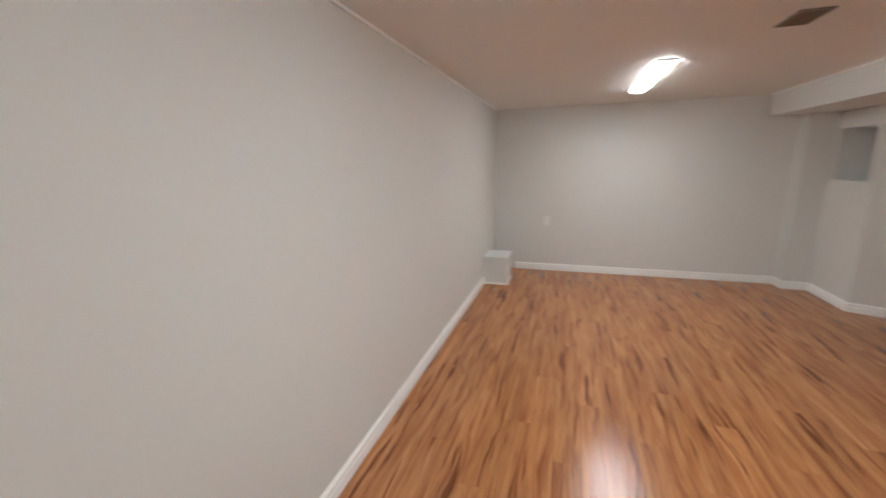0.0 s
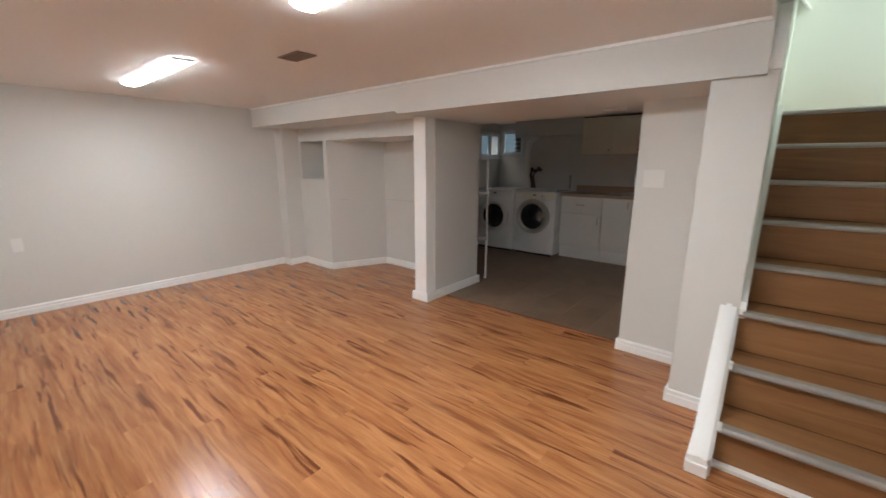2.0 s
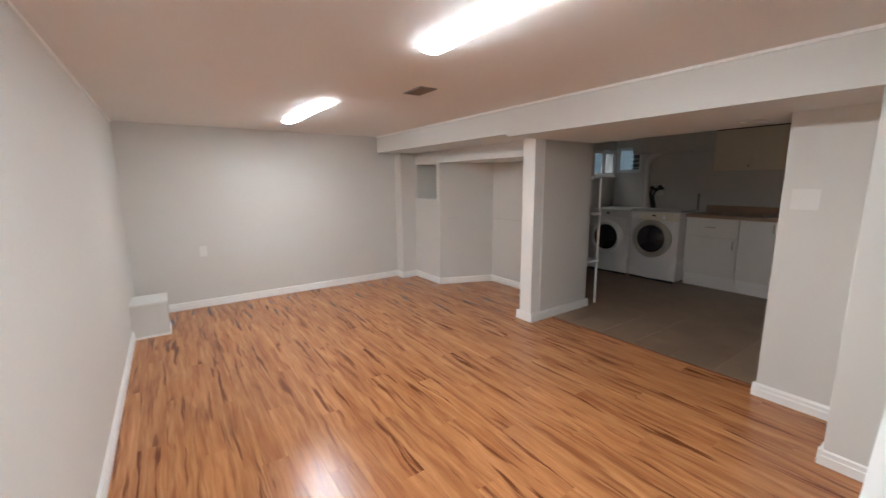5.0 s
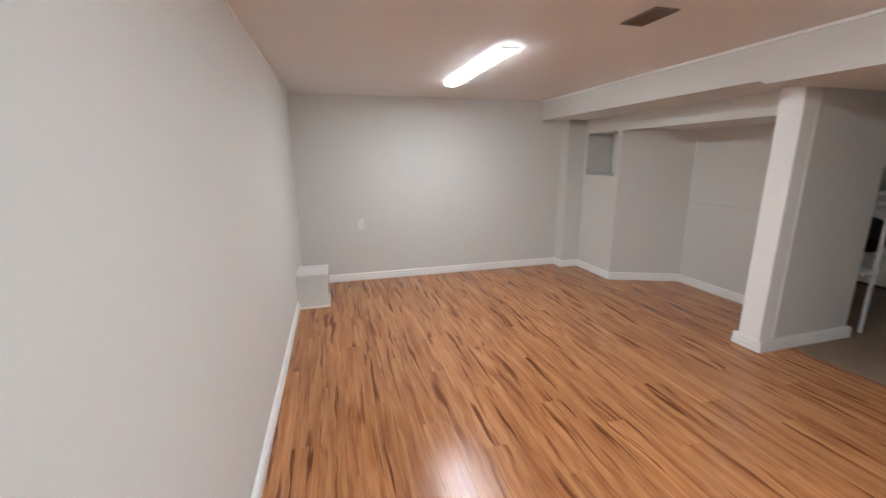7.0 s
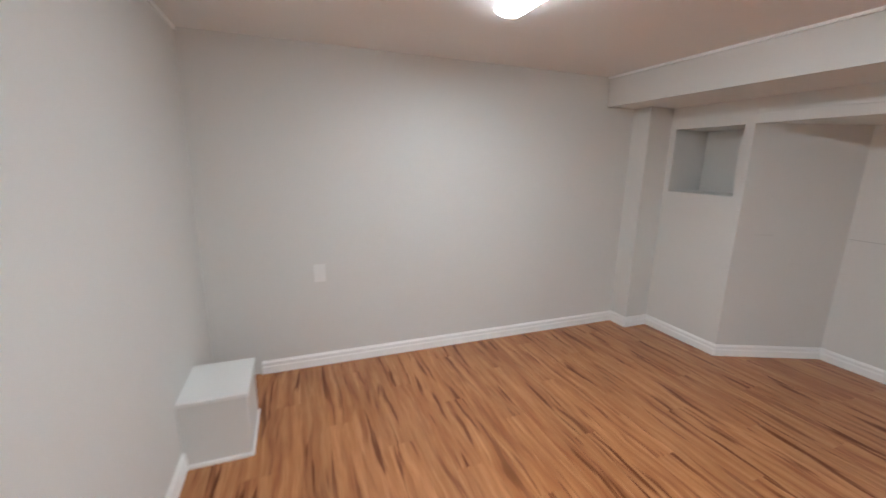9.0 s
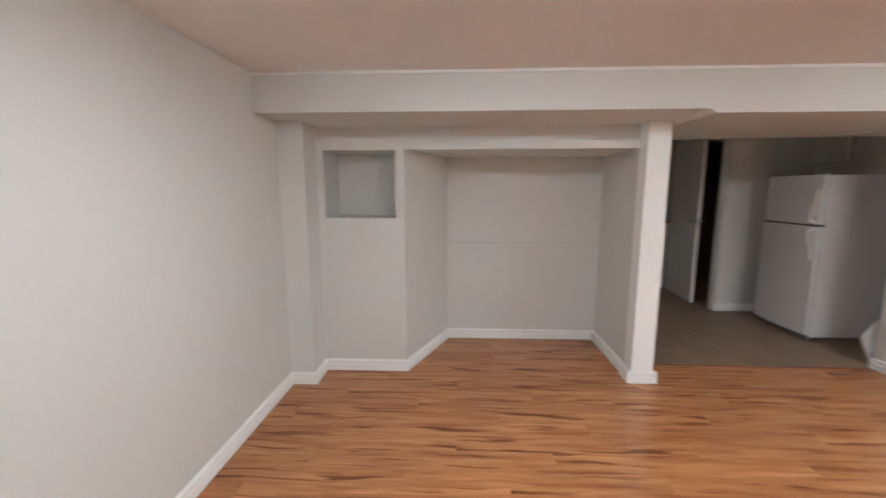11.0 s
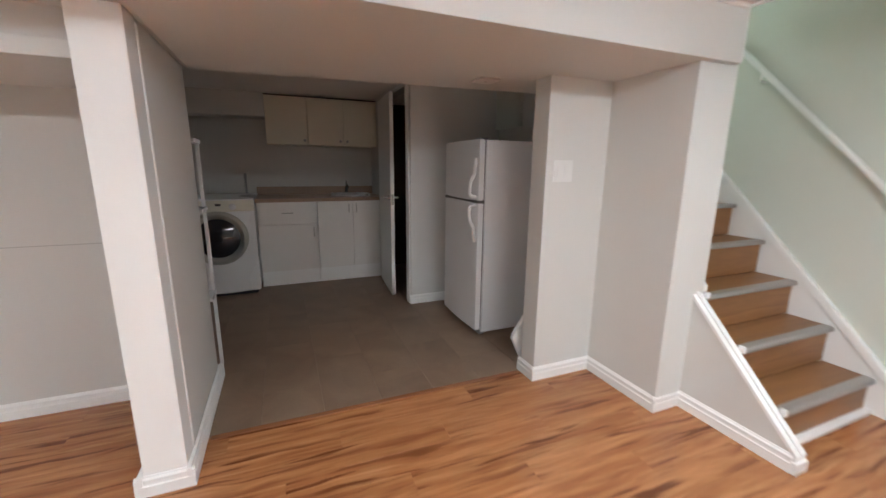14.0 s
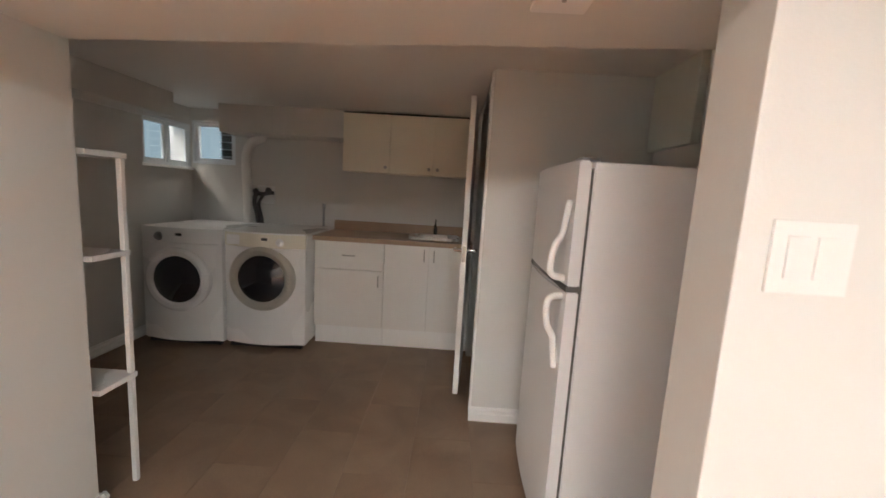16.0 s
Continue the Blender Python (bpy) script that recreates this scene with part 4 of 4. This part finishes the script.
def wall_unit(ya, yb, doors, label):
    u = thing("wall_cabinet", (WFX + 0.15, (ya + yb) / 2, WZA), label, "cabinet", "kitchenette wall cabinets")
    part("body", boxes((WFX + 0.002, LE - 0.002, yb + 0.001, ya - 0.001, WZA, WZB - 0.002)), CREAM, u)
    # dark strip painted as the shaded gap above the cabinet
    part("top_gap", boxes((WFX + 0.004, LE - 0.002, yb, ya, WZB - 0.001, WZB + 0.012)), SHADOWGAP, u)
    for a, b, ky in doors:
        d = part("door", box(bmesh.new(), WFX - 0.017, WFX, b + 0.003, a - 0.003, WZA - 0.004, WZB - 0.003, 0.002), CREAM, u)
        part("knob", turned(bmesh.new(), (WFX - 0.017, ky, WZA + 0.045), (-1, 0, 0), [(0, 0.007), (0.012, 0.006), (0.016, 0.013), (0.024, 0.014), (0.029, 0.008)], 16), NICKEL, d, "small round metal knob", True)
    return u


wall_unit(2.15, 1.738, ((2.15, 1.738, 1.772),), "cream single-door wall cabinet")
wall_unit(1.738, 0.99, ((1.738, 1.361, 1.396), (1.361, 0.99, 1.322)), "cream double-door wall cabinet")


def front_loader(y0, y1, x, ring_material, label, knob, name):
    """A front-loading machine facing -x: bowed cabinet front, round door, control strip, feet."""
    w, h = y1 - y0, 0.945
    cy_, cz_ = (y0 + y1) / 2, 0.545 if knob else 0.585
    u = thing(name, (x + 0.35, cy_, 0), label, "washing machine" if name == "washing_machine" else "dryer", "laundry machines")
    bm = bmesh.new()
    box(bm, x + 0.03, x + 0.74, y0 + 0.004, y1 - 0.004, 0.035, h - 0.012, 0.012, 3)
    part("cabinet", bm, WHITE, u, "", True)
    fr = bmesh.new()
    pts = [(x + 0.03 - 0.062 * (1 - (2 * k / 12 - 1) ** 2) - 0.004, y0 + 0.004 + (w - 0.008) * k / 12) for k in range(13)]
    prism(fr, pts + [(x + 0.034, y1 - 0.004), (x + 0.034, y0 + 0.004)], "z", 0.05, 0.825)
    part("front_panel", fr, WHITE, u, "", True)
    top = bmesh.new()
    prism(top, [(px - 0.004, py) for px, py in pts] + [(x + 0.034, y1 - 0.004), (x + 0.034, y0 + 0.004)], "z", 0.830, h - 0.012)
    cpanel = part("control_panel", top, WHITE if knob else IVORY, u, "" if knob else "ivory control strip", True)
    lid = prism(bmesh.new(), [(px - 0.001, py) for px, py in pts] + [(x + 0.745, y1 - 0.003), (x + 0.745, y0 + 0.003)], "z", h - 0.013, h)
    part("lid", lid, WHITE, u, "", True)
    fx = x - 0.034
    dr = bmesh.new()
    turned(dr, (fx, cy_, cz_), (-1, 0, 0), [(-0.05, 0.254), (0.008, 0.252), (0.024, 0.240), (0.032, 0.222), (0.026, 0.196), (0.006, 0.181)], 64)
    dd = part("door", dr, ring_material, u, "round porthole door ring", True)
    gl = bmesh.new()
    turned(gl, (fx, cy_, cz_), (-1, 0, 0), [(0.008, 0.186), (0.016, 0.165), (0.030, 0.13), (0.042, 0.085), (0.048, 0.045), (0.050, 0.022), (0.0505, 0.004)], 48)
    part("door_glass", gl, DARKGLASS, dd, "dark domed door glass", True)
    hd = bent(bmesh.new(), [(fx - 0.03, cy_ - 0.212, cz_ + 0.07), (fx - 0.042, cy_ - 0.219, cz_), (fx - 0.03, cy_ - 0.212, cz_ - 0.07)], 0.012)
    part("door_handle", hd, ring_material, dd, "", True)
    part("display", box(bmesh.new(), x - 0.044, x + 0.02, cy_ - 0.045, cy_ + 0.0, 0.885, 0.905, 0.002), BLACK, cpanel, "small dark display")
    if knob:
        part("dial", turned(bmesh.new(), (x - 0.020, cy_ + 0.14, 0.875), (-1, 0, 0), [(0, 0.034), (0.012, 0.033), (0.014, 0.024), (0.034, 0.021), (0.036, 0.015)], 24), GREY, cpanel, "grey programme dial", True)
    else:
        part("soap_drawer", box(bmesh.new(), x - 0.020, x + 0.02, cy_ + 0.13, y1 - 0.04, 0.842, 0.918, 0.004), WHITE, cpanel)
        part("dial", turned(bmesh.new(), (x - 0.030, cy_ - 0.14, 0.875), (-1, 0, 0), [(0, 0.030), (0.012, 0.029), (0.014, 0.021), (0.030, 0.019), (0.032, 0.013)], 24), WHITE, cpanel, "", True)
    part("kick_panel", boxes((x + 0.035, x + 0.05, y0 + 0.03, y1 - 0.03, 0.006, 0.05)), BLACK, u)
    for fx_ in (x + 0.08, x + 0.68):
        for fy in (y0 + 0.06, y1 - 0.06):
            part("foot", rod(bmesh.new(), (fx_, fy, 0.0), (fx_, fy, 0.04), 0.022, 14), BLACK, u, "", True)
    return u


front_loader(2.292, 2.935, 4.785, RING, "white front-loading washing machine with a silver porthole ring", False, "washing_machine")
front_loader(2.943, 3.585, 4.765, WHITE, "white front-loading dryer with a dark porthole", True, "clothes_dryer")

# dryer duct, water valve with hoses, stub pipe
duct = thing("dryer_duct", (5.49, 3.11, 0.94), "white flexible dryer duct rising to the boxed ceiling duct", "duct")
db = bmesh.new()
bent(db, [(5.49, 3.105, 0.90), (5.49, 3.11, 1.15), (5.49, 3.12, 1.40), (5.49, 3.12, 1.57), (5.487, 3.075, 1.68), (5.485, 3.01, 1.715), (5.485, 2.975, 1.735), (5.485, 2.965, 1.76)], 0.040, 16, 10)
part("hose", db, DUCT, duct, "", True)
for i in range(13):
    z = 0.97 + 0.048 * i
    part("hoop", turned(bmesh.new(), (5.49, 3.107 + 0.013 * min(1, i / 9), z), (0, 0, 1), [(-0.006, 0.041), (0, 0.0445), (0.006, 0.041)], 20), DUCT, duct, "", True)
valve = thing("water_valve", (5.57, 3.0, 1.22), "dark laundry water valve with hanging hoses", "valve")
part("wall_box", box(bmesh.new(), LE - 0.012, LE - 0.001, 2.885, 3.055, 1.13, 1.30, 0.004), PLASTIC, valve, "white plastic recessed valve box")
part("valve_body", bent(bmesh.new(), [(5.566, 2.905, 1.235), (5.535, 2.92, 1.235), (5.53, 2.98, 1.222), (5.53, 3.045, 1.225)], 0.019), HOSE, valve, "", True)
for y, z in ((2.915, 1.25), (3.035, 1.235)):
    part("tap_handle", turned(bmesh.new(), (5.525, y, z), (-1, 0, 0.3), [(0, 0.010), (0.025, 0.012), (0.027, 0.028), (0.036, 0.028), (0.038, 0.016)], 16), HOSE, valve, "", True)
part("inlet_hose", bent(bmesh.new(), [(5.53, 3.045, 1.225), (5.515, 3.06, 1.15), (5.52, 3.035, 1.03), (5.52, 3.02, 0.90)], 0.021), HOSE, valve, "", True)
part("drain_hose", bent(bmesh.new(), [(5.53, 2.975, 1.215), (5.505, 3.01, 1.13), (5.505, 2.985, 1.0), (5.51, 2.975, 0.90)], 0.015), HOSE, valve, "", True)
stub = thing("drain_pipe", (5.54, 2.40, 0.60), "thin grey drain pipe standing behind the washer", "pipe")
part("pipe", rod(bmesh.new(), (5.54, 2.40, 0.0), (5.54, 2.40, 1.11), 0.011, 12), GREY, stub, "", True)
part("pipe_cap", rod(bmesh.new(), (5.54, 2.40, 1.11), (5.54, 2.40, 1.165), 0.015, 12), GREY, stub, "", True)

# fridge
FX0, FX1, FYB, FYF, FH = 3.112, 3.715, 0.122, 0.712, 1.446
fr = thing("refrigerator", (3.5, 0.4, 0), "white top-freezer refrigerator with curved handles", "refrigerator")
part("cabinet", box(bmesh.new(), FX0, FX1, FYB, FYF, 0.03, FH, 0.008, 3), FRIDGE, fr, "", True)
part("gasket", box(bmesh.new(), FX0 + 0.012, FX1 - 0.012, FYF, FYF + 0.012, 0.07, FH - 0.02), CHARCOAL, fr)
for name, z0, z1 in (("freezer_door", 1.028, FH + 0.004), ("fridge_door", 0.055, 1.012)):
    bm = bmesh.new()
    pts = [(FX0 + 0.002, FYF + 0.012)] + [(FX0 + 0.002 + (FX1 - FX0 - 0.004) * k / 10, FYF + 0.052 + 0.016 * (1 - (2 * k / 10 - 1) ** 2)) for k in range(11)] + [(FX1 - 0.002, FYF + 0.012)]
    prism(bm, pts, "z", z0, z1)
    bmesh.ops.bevel(bm, geom=[e for e in bm.edges if abs(e.verts[0].co.z - e.verts[1].co.z) < 1e-5], offset=0.006, segments=2, affect="EDGES")
    d = part(name, bm, FRIDGE, fr, "", True)
    hx = FX0 + 0.04
    yy = FYF + 0.062
    if name == "freezer_door":
        pts = [(hx, yy - 0.01, 1.052), (hx, yy + 0.034, 1.062), (hx, yy + 0.044, 1.10), (hx, yy + 0.034, 1.165), (hx, yy + 0.012, 1.205), (hx, yy + 0.006, 1.26), (hx, yy - 0.002, 1.32)]
    else:
        pts = [(hx, yy - 0.01, 0.99), (hx, yy + 0.034, 0.98), (hx, yy + 0.044, 0.94), (hx, yy + 0.034, 0.88), (hx, yy + 0.012, 0.84), (hx, yy + 0.006, 0.79), (hx, yy - 0.002, 0.73)]
    part("handle", bent(bmesh.new(), pts, 0.0125, 12, 6), PLASTIC, d, "white curved plastic handle", True)
part("hinge_cap", box(bmesh.new(), FX0 + 0.02, FX0 + 0.10, FYF - 0.02, FYF + 0.04, FH + 0.004, FH + 0.016, 0.004), GREY, fr)
part("divider", boxes((FX0 + 0.004, FX1 - 0.004, FYF + 0.002, FYF + 0.055, 1.010, 1.030)), CHARCOAL, fr)
part("cord_clip", bent(bmesh.new(), [(FX0 - 0.006, 0.245, 1.365), (FX0 - 0.014, 0.22, 1.352), (FX0 - 0.014, 0.19, 1.352), (FX0 - 0.006, 0.16, 1.342)], 0.014, 10, 6), BLACK, fr, "short black cord on the side", True)
part("toe_grille", boxes((FX0 + 0.02, FX1 - 0.02, FYF - 0.03, FYF + 0.005, 0.008, 0.05)), GREY, fr)
for x in (FX0 + 0.05, FX1 - 0.05):
    for y in (FYB + 0.06, FYF - 0.03):
        part("foot", rod(bmesh.new(), (x, y, 0), (x, y, 0.035), 0.02, 12), BLACK, fr, "", True)

# shelf rack behind the pillar wall
rack = thing("shelf_rack", (3.42, 2.72, 0), "slim white metal shelf rack fixed to the wall end", "shelf rack")
RX0, RX1, RY0, RY1 = 3.174, 3.338, 2.474, 3.08
for y in (RY0, RY1):
    part("post", box(bmesh.new(), RX1 - 0.010, RX1 + 0.010, y - 0.010, y + 0.010, 0.0, 1.395, 0.002), WHITE, rack)
for z in (0.475, 0.995, 1.378):
    sh = bmesh.new()
    box(sh, RX0, RX1 + 0.016, RY0 - 0.016, RY1 + 0.016, z, z + 0.022, 0.003)
    part("shelf", sh, WHITE, rack)

# ---------------------------------------------------------------- floor pieces
PW, PL, TH = 0.127, 1.22, 0.008
shared = {}


def piece(name, w, d, material, gap):
    key = (name, round(w, 3), round(d, 3))
    if key not in shared:
        bm = bmesh.new()
        x, y = w / 2 - gap, d / 2 - gap
        c = 0.0005
        lo = [bm.verts.new((sx * x, sy * y, -TH)) for sx, sy in ((-1, -1), (1, -1), (1, 1), (-1, 1))]
        mid_ = [bm.verts.new((sx * x, sy * y, -c)) for sx, sy in ((-1, -1), (1, -1), (1, 1), (-1, 1))]
        hi = [bm.verts.new((sx * (x - c), sy * (y - c), 0)) for sx, sy in ((-1, -1), (1, -1), (1, 1), (-1, 1))]
        for a, b in ((lo, mid_), (mid_, hi)):
            for k in range(4):
                bm.faces.new((a[k], a[(k + 1) % 4], b[(k + 1) % 4], b[k]))
        bm.faces.new(hi)
        shared[key] = mesh(name, bm, material, False)
    return shared[key]


rng = random.Random(7)
floor_ob, tile_ob = bpy.data.objects["floor"], bpy.data.objects["floor_laundry"]
col = 0
x = W - 0.02
while x < 3.06:
    x1 = x + PW
    if x < EDGE - 0.001:
        x1 = min(x1, EDGE)
        y, end = S - 0.02, N + 0.02
    else:
        y, end = 2.56, 4.18
    first = PL * (0.2 + 0.2 * ((col * 2) % 5)) if x < EDGE else PL * rng.choice((0.4, 0.8))
    length = first
    while y < end - 0.02:
        y1 = min(y + length, end)
        ob = new("plank", piece("plank", x1 - x, y1 - y, BOARD, 0.0001))
        ob.location = ((x + x1) / 2, (y + y1) / 2, 0)
        ob.parent = floor_ob
        y, length = y1, PL
    x = x1
    col += 1

TX, TY = 0.61, 0.305
row = 0
y = 0.08
while y < LN:
    y1 = min(y + TY, LN)
    x = EDGE - (0.0 if row % 2 else TX / 2)
    while x < LE:
        a, b = max(x, EDGE if y1 < 2.6 else 3.14), min(x + TX, LE)
        if b - a > 0.02:
            ob = new("tile", piece("tile", b - a, y1 - y, TILE, 0.0006))
            ob.location = ((a + b) / 2, (y + y1) / 2, 0)
            ob.parent = tile_ob
        x += TX
    y = y1
    row += 1
